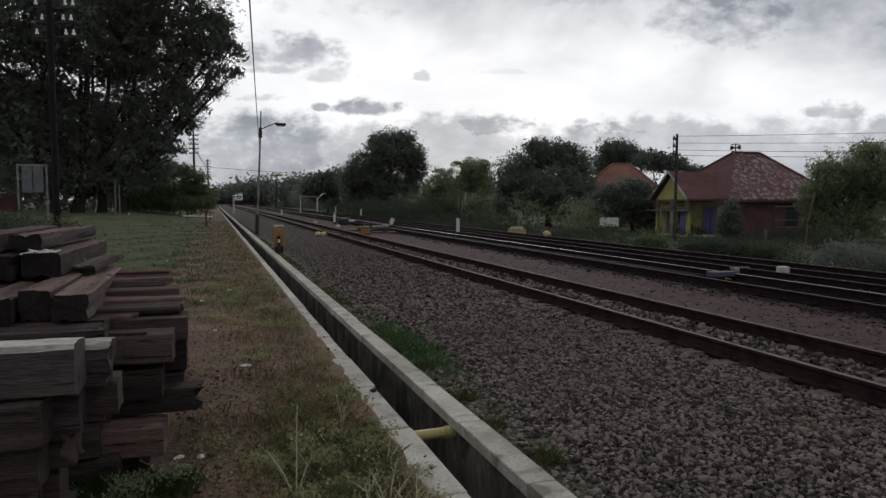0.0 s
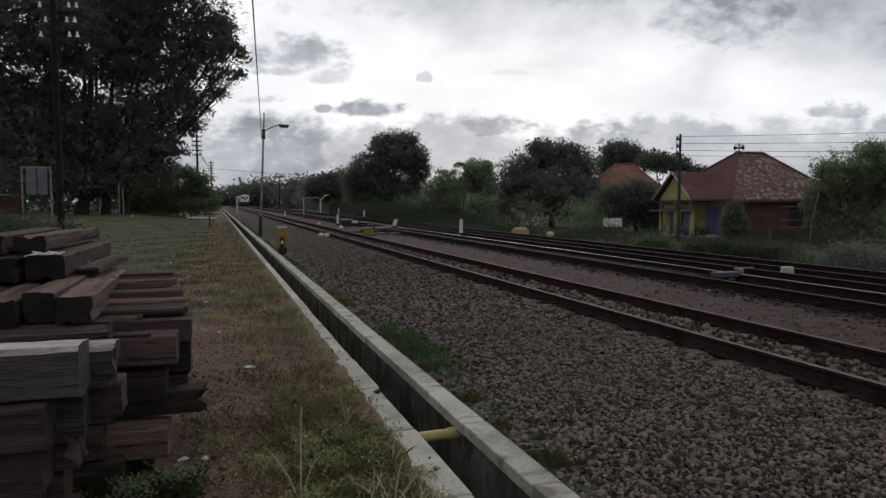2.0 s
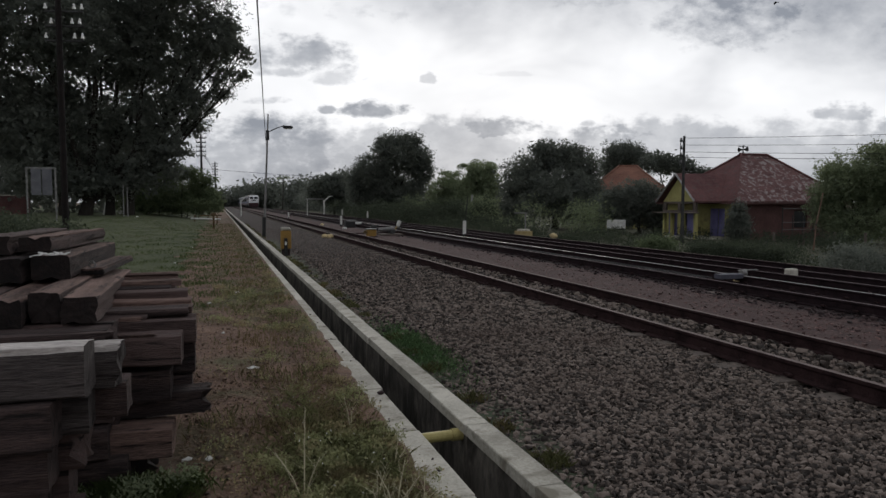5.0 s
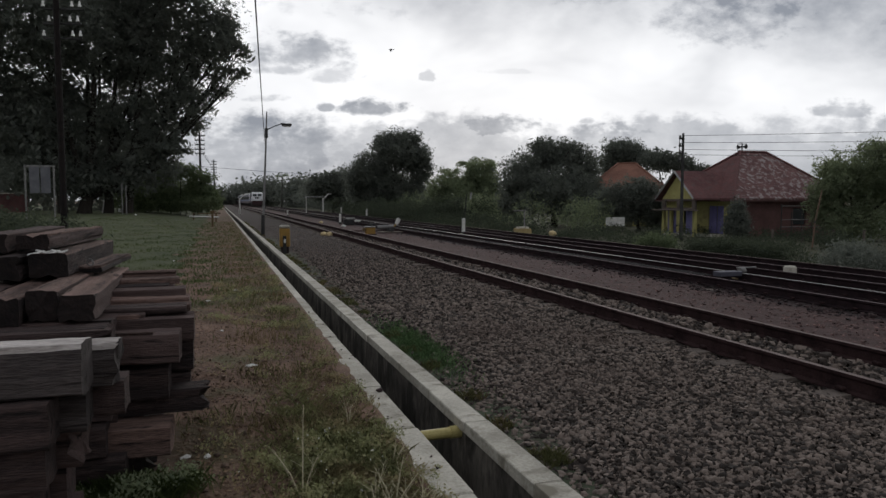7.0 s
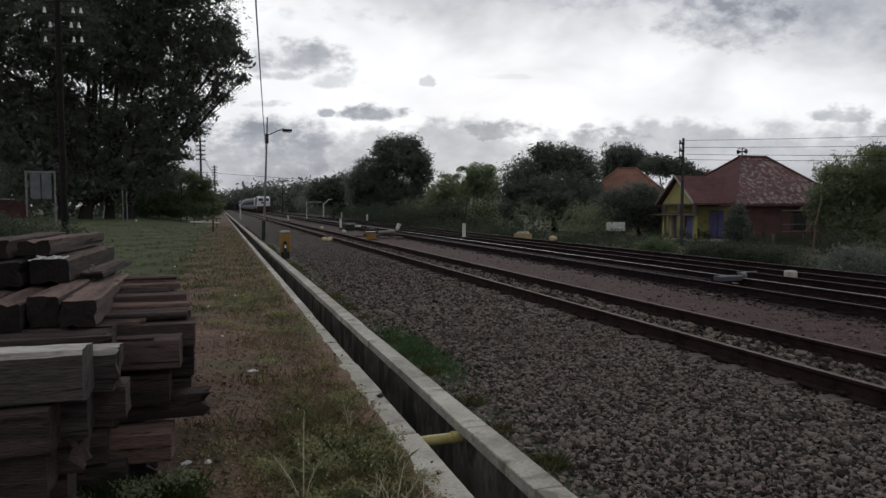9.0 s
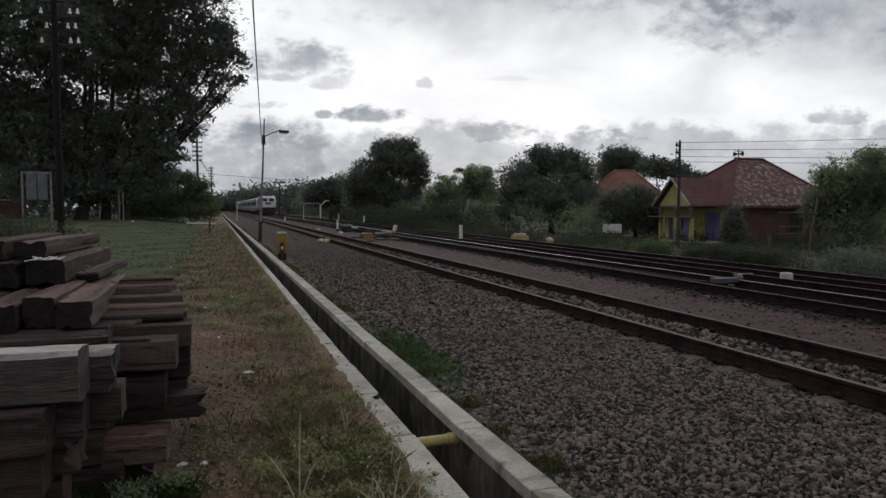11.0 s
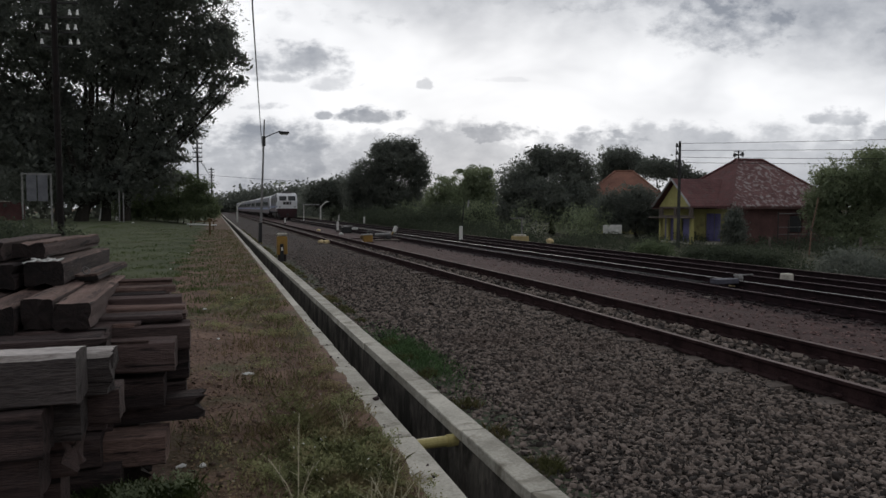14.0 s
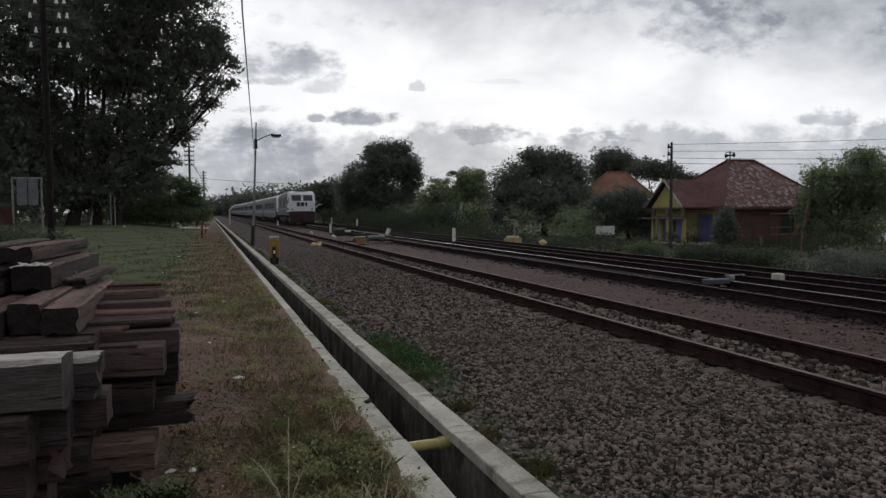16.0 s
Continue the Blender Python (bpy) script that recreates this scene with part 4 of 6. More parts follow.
# woods that close the view all round
leaf_stuff("backdrop_woods", "far green trees and gardens behind the houses", "woods",
           [(75 + 6.5 * i + rs.uniform(-3, 3), 135 - 4.2 * i + rs.uniform(-8, 8), 2.0 + rs.uniform(-0.8, 1.2), 6, 6, 4.6) for i in range(24)], 30000, 0.6, LEAF_DARK, 41)
leaf_stuff("side_woods", "dark trees along the far railway boundary", "woods",
           [(30 + rs.uniform(-2, 9), 120 + 9 * i, 1.8 + rs.uniform(-0.5, 1.6), 5, 6, 4.0) for i in range(17)], 24000, 0.55, LEAF_DARK, 42)
leaf_stuff("garden_bushes", "dense green garden bushes between hedge and houses", "bushes",
           [(31 + rs.uniform(-5, 5), 52 + 2.4 * i, 0.5 + rs.uniform(-0.5, 0.7), 2.4, 2.2, 1.7) for i in range(26)], 40000, 0.16, LEAF_LIGHT, 43)


# ---- stack of old sleepers ----
def beam_mesh(seed, length, w, h, torn=0.0, mat=None):
    """An old hewn sleeper along x from -length to 0, top at z = 0, front at y = 0: worn edges, grooves along the grain, ragged end."""
    r = random.Random(seed)
    ring = []
    k, c = 5, min(w, h) * 0.07
    for i in range(k):
        ring.append((c + (w - 2 * c) * i / (k - 1), 0))
    for i in range(k - 1):
        ring.append((w, -c - (h - 2 * c) * i / (k - 2)))
    for i in range(k):
        ring.append((w - c - (w - 2 * c) * i / (k - 1), -h))
    for i in range(k - 1):
        ring.append((0, -h + c + (h - 2 * c) * i / (k - 2)))
    n, seg = len(ring), 26
    v, f = [], []
    groove = [r.uniform(-1, 1) * 0.006 + (-0.028 if r.random() < 0.2 else 0) for _ in ring]
    for s in range(seg + 1):
        t = s / seg
        x = -length * (1 - t)
        for j, (y, z) in enumerate(ring):
            q = noise.noise(Vector((x * 2.2 + seed * 7.1, y * 26, z * 26))) * 0.008 + groove[j] * (0.5 + 0.8 * noise.noise(Vector((x * 1.3, j * 3.7, seed))))
            q += noise.noise(Vector((x * 9 + seed, y * 9, z * 9))) * 0.007
            cy, cz = y - w / 2, z + h / 2
            l = math.hypot(cy, cz) or 1
            ragged = (r.uniform(-0.004, 0.002) * (1 + 3 * torn) - torn * max(0, r.random() - 0.35) * 0.22) * (1 if s in (0, seg) else 0)
            v.append((x + ragged, y + cy / l * q, z + cz / l * q))
    for s in range(seg):
        for j in range(n):
            j2 = (j + 1) % n
            f.append((s * n + j, s * n + j2, (s + 1) * n + j2, (s + 1) * n + j))
    for s, rev in ((0, False), (seg, True)):
        cidx = len(v)
        v.append((sum(v[s * n + j][0] for j in range(n)) / n, w / 2, -h / 2))
        for j in range(n):
            j2 = (j + 1) % n
            f.append((cidx, s * n + j2, s * n + j) if not rev else (cidx, s * n + j, s * n + j2))
    me = bpy.data.meshes.new("wooden_sleeper")
    me.from_pydata(v, [], f)
    mats = mat if isinstance(mat, tuple) else (mat,)
    for m in mats:
        me.materials.append(m)
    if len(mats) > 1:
        # skylight is put into a paler, bleached upper face; end faces are darker
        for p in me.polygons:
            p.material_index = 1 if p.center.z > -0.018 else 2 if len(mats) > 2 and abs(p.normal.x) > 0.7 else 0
    return me


def beam(x, y, z, length=1.9, w=0.24, h=0.19, along="x", mat=None, torn=0.0, turn=0.0, tip=0.0, seed=0, label=""):
    ob = new("wooden_sleeper", beam_mesh(seed, length, w, h, torn, mat or OLD_WOOD))
    ob.matrix_basis = pose(x, y, z, 0, tip, turn) if along == "x" else pose(x, y, z, 0, 0, -90 + turn)
    return tagged(ob, label or "dark weathered wooden railway sleeper in a stack", "railway sleeper", group="stack of old wooden sleepers")


GREY_L = "grey wooden railway sleeper with a sky-lit pale top on the stack"
BROWN_L = "brown cracked wooden railway sleeper on top of the stack"
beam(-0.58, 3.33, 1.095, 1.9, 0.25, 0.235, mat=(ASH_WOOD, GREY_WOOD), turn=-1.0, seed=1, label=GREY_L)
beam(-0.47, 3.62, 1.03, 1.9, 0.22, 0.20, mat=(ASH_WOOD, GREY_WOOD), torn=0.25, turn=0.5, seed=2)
beam(-0.71, 3.30, 0.858, 1.9, 0.2, 0.21, turn=-1.0, seed=3)
beam(-0.60, 3.52, 0.83, 1.8, 0.2, 0.18, mat=ASH_WOOD, turn=0.4, seed=4)
beam(-0.46, 3.72, 0.825, 1.9, 0.24, 0.17, turn=1.0, seed=5)
beam(-0.74, 3.36, 0.645, 1.9, 0.25, 0.2, turn=1.5, seed=6)
beam(-0.64, 3.62, 0.65, 1.9, 0.24, 0.2, turn=-1.5, torn=0.5, seed=7)
beam(-0.80, 3.40, 0.435, 1.9, 0.25, 0.2, turn=-2.0, seed=8)
beam(-0.72, 3.66, 0.44, 1.9, 0.25, 0.2, turn=1.0, seed=9)
beam(-0.76, 3.42, 0.225, 1.9, 0.25, 0.2, turn=0.8, torn=0.4, mat=BROWN_WOOD, seed=10)
beam(-0.70, 3.70, 0.21, 1.9, 0.25, 0.2, turn=-1.0, seed=11)
beam(-0.60, 4.36, 0.975, 1.9, 0.24, 0.13, turn=1.0, torn=0.5, seed=12)
beam(-0.95, 4.12, 0.93, 1.6, 0.22, 0.16, turn=-2.0, torn=0.6, seed=13)
beam(-0.25, 4.62, 0.885, 1.9, 0.25, 0.185, turn=-1.5, seed=14, mat=OLD_WOOD)
beam(-0.17, 4.93, 0.945, 1.9, 0.26, 0.17, turn=0.6, seed=15)
beam(-0.18, 4.95, 0.77, 1.9, 0.26, 0.2, turn=0.2, seed=16)
beam(-0.21, 5.34, 1.02, 1.9, 0.24, 0.13, turn=0.5, mat=BROWN_WOOD, seed=17)
beam(-0.37, 5.70, 1.075, 1.7, 0.22, 0.07, turn=2.0, seed=18)
beam(-0.24, 5.60, 0.98, 1.8, 0.26, 0.16, turn=-0.5, seed=19)
beam(-0.07, 4.74, 0.50, 1.9, 0.25, 0.16, turn=1.0, torn=0.9, seed=20, label="torn black wooden railway sleeper low in the stack")
beam(-0.32, 4.66, 0.655, 1.9, 0.24, 0.185, turn=-1.0, seed=21)
beam(-0.31, 4.52, 0.335, 1.9, 0.26, 0.185, turn=-2.5, mat=BROWN_WOOD, seed=22, label="grey-brown wooden sleeper lying on the soil")
beam(-0.40, 4.60, 0.155, 1.6, 0.2, 0.15, turn=3.0, torn=0.8, mat=CHAR, seed=35)
beam(-0.20, 4.95, 0.555, 1.9, 0.25, 0.19, turn=0.8, seed=23)
# lighter brown upper faces carry skylight in their colour, above darker sides
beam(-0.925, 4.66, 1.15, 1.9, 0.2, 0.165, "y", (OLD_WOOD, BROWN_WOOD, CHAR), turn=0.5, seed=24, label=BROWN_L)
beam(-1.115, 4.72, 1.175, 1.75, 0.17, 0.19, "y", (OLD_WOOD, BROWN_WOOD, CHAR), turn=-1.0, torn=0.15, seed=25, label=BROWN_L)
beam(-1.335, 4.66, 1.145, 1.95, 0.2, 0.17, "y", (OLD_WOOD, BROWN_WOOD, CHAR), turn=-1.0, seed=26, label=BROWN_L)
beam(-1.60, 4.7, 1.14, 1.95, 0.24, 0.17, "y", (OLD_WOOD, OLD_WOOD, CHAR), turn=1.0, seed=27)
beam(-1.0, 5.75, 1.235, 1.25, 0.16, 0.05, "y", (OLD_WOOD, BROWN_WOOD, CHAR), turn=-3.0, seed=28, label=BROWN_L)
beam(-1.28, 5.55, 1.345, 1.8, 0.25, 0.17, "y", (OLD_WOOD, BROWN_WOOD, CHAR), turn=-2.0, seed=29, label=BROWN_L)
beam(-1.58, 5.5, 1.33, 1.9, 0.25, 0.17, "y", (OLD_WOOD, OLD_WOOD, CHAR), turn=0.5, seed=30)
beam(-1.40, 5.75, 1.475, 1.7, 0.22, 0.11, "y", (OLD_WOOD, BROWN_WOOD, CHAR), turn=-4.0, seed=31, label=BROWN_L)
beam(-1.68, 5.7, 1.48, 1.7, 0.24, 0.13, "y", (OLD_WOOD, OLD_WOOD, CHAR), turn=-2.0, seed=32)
for px0, py0, pz0, ph, pt, ps in ((-0.20, 5.18, 0.99, 0.045, -1.0, 40), (-0.24, 5.52, 1.065, 0.05, 2.5, 41), (-0.30, 5.88, 1.11, 0.05, 3.5, 42), (-0.22, 5.05, 1.0, 0.05, 1.0, 43), (-0.34, 6.1, 1.14, 0.05, 1.5, 44)):
    beam(px0, py0, pz0, 1.7, 0.2, ph, turn=pt, seed=ps, mat=OLD_WOOD if ps % 2 else BROWN_WOOD, label="thin split wooden plank lying on the sleeper stack")
for px1, py1, pz1, pl1, pt1, ps1 in ((-0.4, 4.64, 0.903, 0.3, -3.0, 50), (-0.5, 4.95, 0.963, 0.36, 2.0, 51)):
    beam(px1, py1, pz1, pl1, 0.05, 0.018, turn=pt1, seed=ps1, torn=0.6, mat=BROWN_WOOD, label="pale split wood splinter lying on the sleepers")
fill = random.Random(77)
for row in range(9):
    for lay in range(5):
        if row < 5 or lay < 5:
            yy = 4.42 + 0.28 * row if lay != 2 else 4.5 + 0.28 * row
            if lay == 4 and row < 2 or lay in (1, 2, 3) and row < 2:
                xx = -0.62 - fill.random() * 0.15
            else:
                xx = -0.38 - fill.random() * 0.22
            beam(xx, yy + 0.55 * (row > 3), 0.195 * (lay + 1), 1.75, 0.24, 0.185, turn=fill.uniform(-3, 3), seed=100 + row * 7 + lay)

scrap = Geo()
for k in range(4):
    x0, y0 = -1.3 + 0.05 * k, 5.62 + 0.02 * (k % 2)
    scrap.tube([(x0, y0, 1.335 + 0.03 * (k % 2)), (x0 + 0.07, y0 - 0.02, 1.345), (x0 + 0.1, y0 + 0.03, 1.36)], [0.006, 0.013, 0.004], 6)
tagged(part("plastic_scrap", scrap, PAPER), "crumpled white plastic scrap lying on the sleepers", "litter")


loop = [(0.022 * math.cos(a * 0.45), 0.004 * a, 0.022 + 0.026 * math.sin(a * 0.45)) for a in range(15)]
tagged(part("wire_loop", Geo().tube(loop, 0.005, 6), GALV, m=pose(-0.93, 5.8, 1.232)), "bent pale wire loop lying on the sleepers", "wire")


# ---- ballast stones and grass ----
def stones(name, label, xs, ys, sizes, seed, mat, floor=ballast_z):
    r = np.random.RandomState(seed)
    n = len(xs)
    cube = np.array([(a, b, c) for a in (-1, 1) for b in (-1, 1) for c in (-1, 1)], float)
    quads = np.array([(0, 1, 3, 2), (4, 6, 7, 5), (0, 4, 5, 1), (2, 3, 7, 6), (1, 5, 7, 3)])
    v = cube[None] * (1 + 0.6 * r.uniform(-1, 1, (n, 8, 3)))
    v *= np.array([0.5, 0.5, 0.3]) * (0.6 + 0.75 * r.rand(n, 1, 3)) * sizes[:, None, None]
    a, t = r.rand(n) * 6.28, r.normal(size=n) * 0.8
    ca, sa, ct, st = np.cos(a), np.sin(a), np.cos(t), np.sin(t)
    y, z = v[:, :, 1] * ct[:, None] - v[:, :, 2] * st[:, None], v[:, :, 1] * st[:, None] + v[:, :, 2] * ct[:, None]
    x = v[:, :, 0] * ca[:, None] - y * sa[:, None]
    y = v[:, :, 0] * sa[:, None] + y * ca[:, None]
    v = np.stack([x + xs[:, None], y + ys[:, None], z + (floor(xs, ys) + sizes * (0.05 + 0.45 * r.rand(n)))[:, None]], 2)
    f = (np.arange(n) * 8)[:, None, None] + quads[None]
    return tagged(new(name, poly_mesh(name, v.reshape(-1, 3), f.reshape(-1, 4), mat)), label, "gravel", kind="stuff")


rn = np.random.RandomState(8)


def spread(n, x0, x1, y0, y1, power=1.0):
    """Places that thin out with distance."""
    u = rn.rand(n)
    y = (y0 ** (1 - power) + u * (y1 ** (1 - power) - y0 ** (1 - power))) ** (1 / (1 - power)) if power != 1 else y0 * (y1 / y0) ** u
    return x0 + (x1 - x0) * rn.rand(n), y


px0, py0, ps0 = [], [], []
row_y = -6.0
while row_y < 48:
    step = max(0.027, 0.0036 * row_y) if row_y > 1.6 else 0.06
    row = np.arange(2.04, 5.12, step)
    px0.append(row + step * rn.uniform(-0.5, 0.5, len(row)))
    py0.append(row_y + step * rn.uniform(-0.6, 0.6, len(row)))
    ps0.append(np.full(len(row), step))
    row_y += step * 0.92
sx, sy, st0 = np.concatenate(px0), np.concatenate(py0), np.concatenate(ps0)
sparse = np.clip((sx - 2.1) / 0.35 + 0.35 * soft_noise(np.stack([sx, sy], 1), 1.2, 19), 0.5, 1) * np.where((np.abs(sx - 2.25) < 0.28) & (np.abs(sy - 8.0) < 1.6), 0.4, 1.0)
keep = (rn.rand(len(sx)) < sparse) & (sx > 2.03)
stones("ballast_stones", "grey-brown crushed stones between drain and track", sx[keep], sy[keep], (np.minimum(st0, np.clip(0.04 - 0.0011 * (sy - 7), 0.017, 0.04)) * (0.75 + 0.75 * rn.rand(len(sx)) ** 1.7))[keep], 21, STONE)
sx, sy = spread(34000, 5.25, 15.2, 3.5, 42, 1.2)
clear_rail = np.min(np.abs(sx[:, None] - np.array([5.2, 6.33, 9.2, 10.34, 12.25, 13.39])[None]), 1) > 0.09
sz = 0.032 + 0.034 * rn.rand(len(sx)) ** 2
oily = (sx > 8.45) & (sx < 13.8)
red = (sx > 6.85) & ~oily & (sx < 9)
kp = clear_rail & red & (rn.rand(len(sx)) < 0.8)
stones("rusty_stones", "rust-dusted reddish stones between the two tracks", sx[kp], sy[kp], sz[kp] * 0.62, 25, RED_STONE)
kp = clear_rail & ~oily & ~red
stones("track_stones", "brown crushed stones between the rails", sx[kp], sy[kp], sz[kp], 22, STONE)
kp = clear_rail & oily & (rn.rand(len(sx)) < 0.55)
stones("oily_stones", "dark oil-stained stones under the used tracks", sx[kp], sy[kp], sz[kp], 23, DARK_STONE)


def blades(name, label, x, y, z, height, mat, seed, wide=0.006, lean=0.45):
    r = np.random.RandomState(seed)
    n = len(x)
    a = r.rand(n) * 6.28
    d = np.stack([np.cos(a), np.sin(a), np.zeros(n)], 1)
    side = np.stack([-np.sin(a), np.cos(a), np.zeros(n)], 1)
    w = wide * (0.6 + 0.8 * r.rand(n))[:, None] * np.clip(np.hypot(x, y) / 6, 1, 4)[:, None]
    l = (lean * (0.3 + r.rand(n)))[:, None]
    h = height[:, None]
    base = np.stack([x, y, z], 1)
    up = np.array([0, 0, 1.0])
    mid = base + up * h * 0.6 + d * h * l * 0.4
    tip = base + up * h + d * h * l
    v = np.stack([base - side * w, base + side * w, mid + side * w * 0.7, tip, mid - side * w * 0.7], 1)
    f = np.arange(n * 5).reshape(-1, 5)
    return tagged(new(name, poly_mesh(name, v.reshape(-1, 3), f, mat)), label, "grass", kind="stuff")


gx, gy = spread(125000, -7, 1.2, 2.6, 60, 1.25)
gx, gy = np.concatenate([gx, -6 + 7.1 * rn.rand(9000)]), np.concatenate([gy, -7 + 9.6 * rn.rand(9000)])
gp = np.stack([gx, gy], 1)
patch = soft_noise(gp, 1.3, 51) + 0.5 * soft_noise(gp, 0.35, 52)
path = np.exp(-((gx - (-0.05 - 0.012 * gy)) / 0.35) ** 2) * np.clip((16 - gy) / 6, 0, 1)
want = np.clip(0.45 + 0.55 * patch - 0.75 * path + 0.35 * (gy > 11) + 0.35 * np.exp(-((gx - 0.75) / 0.3) ** 2), 0.02, 1)
kp = (rn.rand(len(gx)) < want) & ~((gx < -0.35) & (gy < 6.6) & (gy > 3.2)) & (gx < 1.16 + 0.05 * patch)
gx, gy, patch = gx[kp], gy[kp], patch[kp]
gh = (0.025 + 0.06 * rn.rand(len(gx)) ** 2) * (1 + 0.5 * np.clip(patch, -0.5, 1))
green = rn.rand(len(gx)) < np.clip((gy - 8) / 4, 0, 1) * np.clip((0.35 - gx) / 0.6, 0.15, 1)
MEADOW = material("meadow_grass", (0.034, 0.055, 0.019), (0.085, 0.112, 0.042), 0.5, 5, 0.8, bump=0, island=0.9, through_light=(0.12, 0.16, 0.05))
for nm, lb, sel, mt, sd in (("grass", "patchy dry and green grass on the soil beside the drain", ~green, GRASS, 61), ("meadow_grass", "short green grass between trees and drain", green, MEADOW, 67)):
    blades(nm, lb, gx[sel], gy[sel], ground_z(gx[sel], gy[sel]) - 0.004, gh[sel], mt, sd, 0.0028)
HERB = material("herb_leaves", (0.15, 0.165, 0.082), (0.38, 0.385, 0.21), 1.5, 9, 0.8, bump=0, island=1.0, third=(0.33, 0.25, 0.16), third_scale=2.2, third_cut=(0.45, 0.6), through_light=(0.28, 0.3, 0.13))
wx, wy = 0.72 + 0.2 * rn.normal(size=12000), 4.2 + 0.9 * rn.normal(size=12000)
kp = (wx < 1.2) & (wy > 2.6)
wx, wy = wx[kp], wy[kp]
blades("weed_clump", "tangled green and straw weeds at the drain edge", wx, wy, ground_z(wx, wy) - 0.004, 0.02 + 0.07 * rn.rand(len(wx)) ** 2, HERB, 62, 0.0015, 1.2)
rw2 = random.Random(12)
leaf_stuff("low_herbs", "small-leaved green and brown herbs beside the drain", "weeds",
           [(rw2.gauss(0.72, 0.2), rw2.gauss(4.2, 0.85), 0.025 + rw2.random() * 0.02, 0.13, 0.15, 0.04 + 0.05 * rw2.random()) for k in range(42)], 20000, 0.017, HERB, 71)
leaf_stuff("coping_weeds", "green and brown weeds creeping over the drain coping", "weeds",
           [(1.13 + rw2.uniform(-0.12, 0.05), 3 + 0.17 * k + rw2.uniform(-0.1, 0.1), 0.02, 0.1, 0.14, 0.035 + 0.03 * rw2.random()) for k in range(100) if rw2.random() < 0.6], 13000, 0.018, HERB, 74)
leaf_stuff("path_herbs", "low sparse herbs on the trodden soil", "weeds",
           [(rw2.uniform(-0.1, 1.05), rw2.uniform(3.6, 15), 0.02, 0.16, 0.2, 0.035) for k in range(60)], 11000, 0.02, HERB, 72)
LITTER_LEAF = material("fallen_leaves", (0.05, 0.032, 0.02), (0.24, 0.165, 0.1), 2, 20, 0.85, bump=0, island=1.4)
cx2, cy2 = spread(6000, -0.9, 1.05, 2.6, 14, 1.6)
CLOD = material("soil_clods", (0.06, 0.04, 0.029), (0.2, 0.135, 0.098), 8, 40, 0.95, bump=0.5, island=1.0)
kp = ~((cx2 < -0.3) & (cy2 < 6.6) & (cy2 > 3.2))
ob = stones("soil_clods", "small brown clods and chips on the soil", cx2[kp], cy2[kp], 0.006 + 0.022 * rn.rand(kp.sum()) ** 3, 24, CLOD, ground_z)
fx, fy = spread(16000, -1.6, 1.1, 2.6, 18, 1.5)
kp = ~((fx < -0.3) & (fy < 6.6) & (fy > 3.2))
fp3 = np.stack([fx, fy, ground_z(fx, fy) + 0.006], 1)[kp]
v, f = leaf_quads(fp3, 0.028, 73)
v[:, 2] = (v[:, 2] - np.repeat(fp3[:, 2], 4)) * 0.3 + np.repeat(fp3[:, 2], 4)
tagged(new("fallen_leaves", poly_mesh("fallen_leaves", v, f, LITTER_LEAF)), "dry brown fallen leaves and chips on the soil", "leaf litter", kind="stuff")
px, py = 2.22 + 0.14 * rn.normal(size=5200), 8.0 + 0.75 * rn.normal(size=5200)
kp = px > 2.02
blades("grass_patch", "bright green grass growing at the ballast edge", px[kp], py[kp], ballast_z(px[kp], py[kp]) - 0.004, 0.02 + 0.06 * rn.rand(kp.sum()), material("fresh_grass", (0.06, 0.125, 0.05), (0.15, 0.25, 0.1), 1, 6, 0.8, bump=0, island=0.8), 64, 0.003, 0.7)
px, py = -0.52 + 0.17 * rn.normal(size=2600), 4.28 + 0.09 * rn.normal(size=2600)
blades("shaded_weeds", "dark green weeds at the foot of the stack", px, py, ground_z(px, py), 0.04 + 0.09 * rn.rand(len(px)), MEADOW, 65, 0.003, 0.9)
leaf_stuff("stack_herbs", "low leafy green herbs at the foot of the stack", "weeds",
           [(rw2.uniform(-0.85, -0.2), rw2.uniform(4.12, 4.4), 0.05, 0.09, 0.09, 0.06) for k in range(16)], 5000, 0.02, LEAF_LIGHT, 75)
ex, ey = spread(9000, 2.02, 2.2, 4, 60, 1.2)
kp = soft_noise(np.stack([ex, ey], 1), 0.9, 53) > 0.2
blades("edge_weeds", "thin weeds along the drain coping", ex[kp], ey[kp], ballast_z(ex[kp], ey[kp]), 0.03 + 0.06 * rn.rand(kp.sum()), GRASS, 66, 0.003, 0.8)


fx2, fy2 = 0.7 + 0.22 * rn.normal(size=70), 4.4 + 0.8 * rn.normal(size=70)
kp = (fx2 < 1.1) & (fy2 > 3.2)
v, f = leaf_quads(np.stack([fx2, fy2, ground_z(fx2, fy2) + 0.08 + 0.05 * rn.rand(70)], 1)[kp], 0.012, 81)
tagged(new("weed_flowers", poly_mesh("weed_flowers", v, f, PAPER)), "tiny white flowers among the weeds", "flowers", kind="stuff")
cx3, cy3 = 1.28 + 0.07 * rn.normal(size=26), 3.4 + 8 * rn.rand(26) ** 1.5
ob = stones("coping_pebbles", "dark pebbles and crumbs lying on the drain coping", cx3, cy3, 0.012 + 0.026 * rn.rand(26) ** 3, 26, DARK_STONE, lambda x, y: 0 * x)


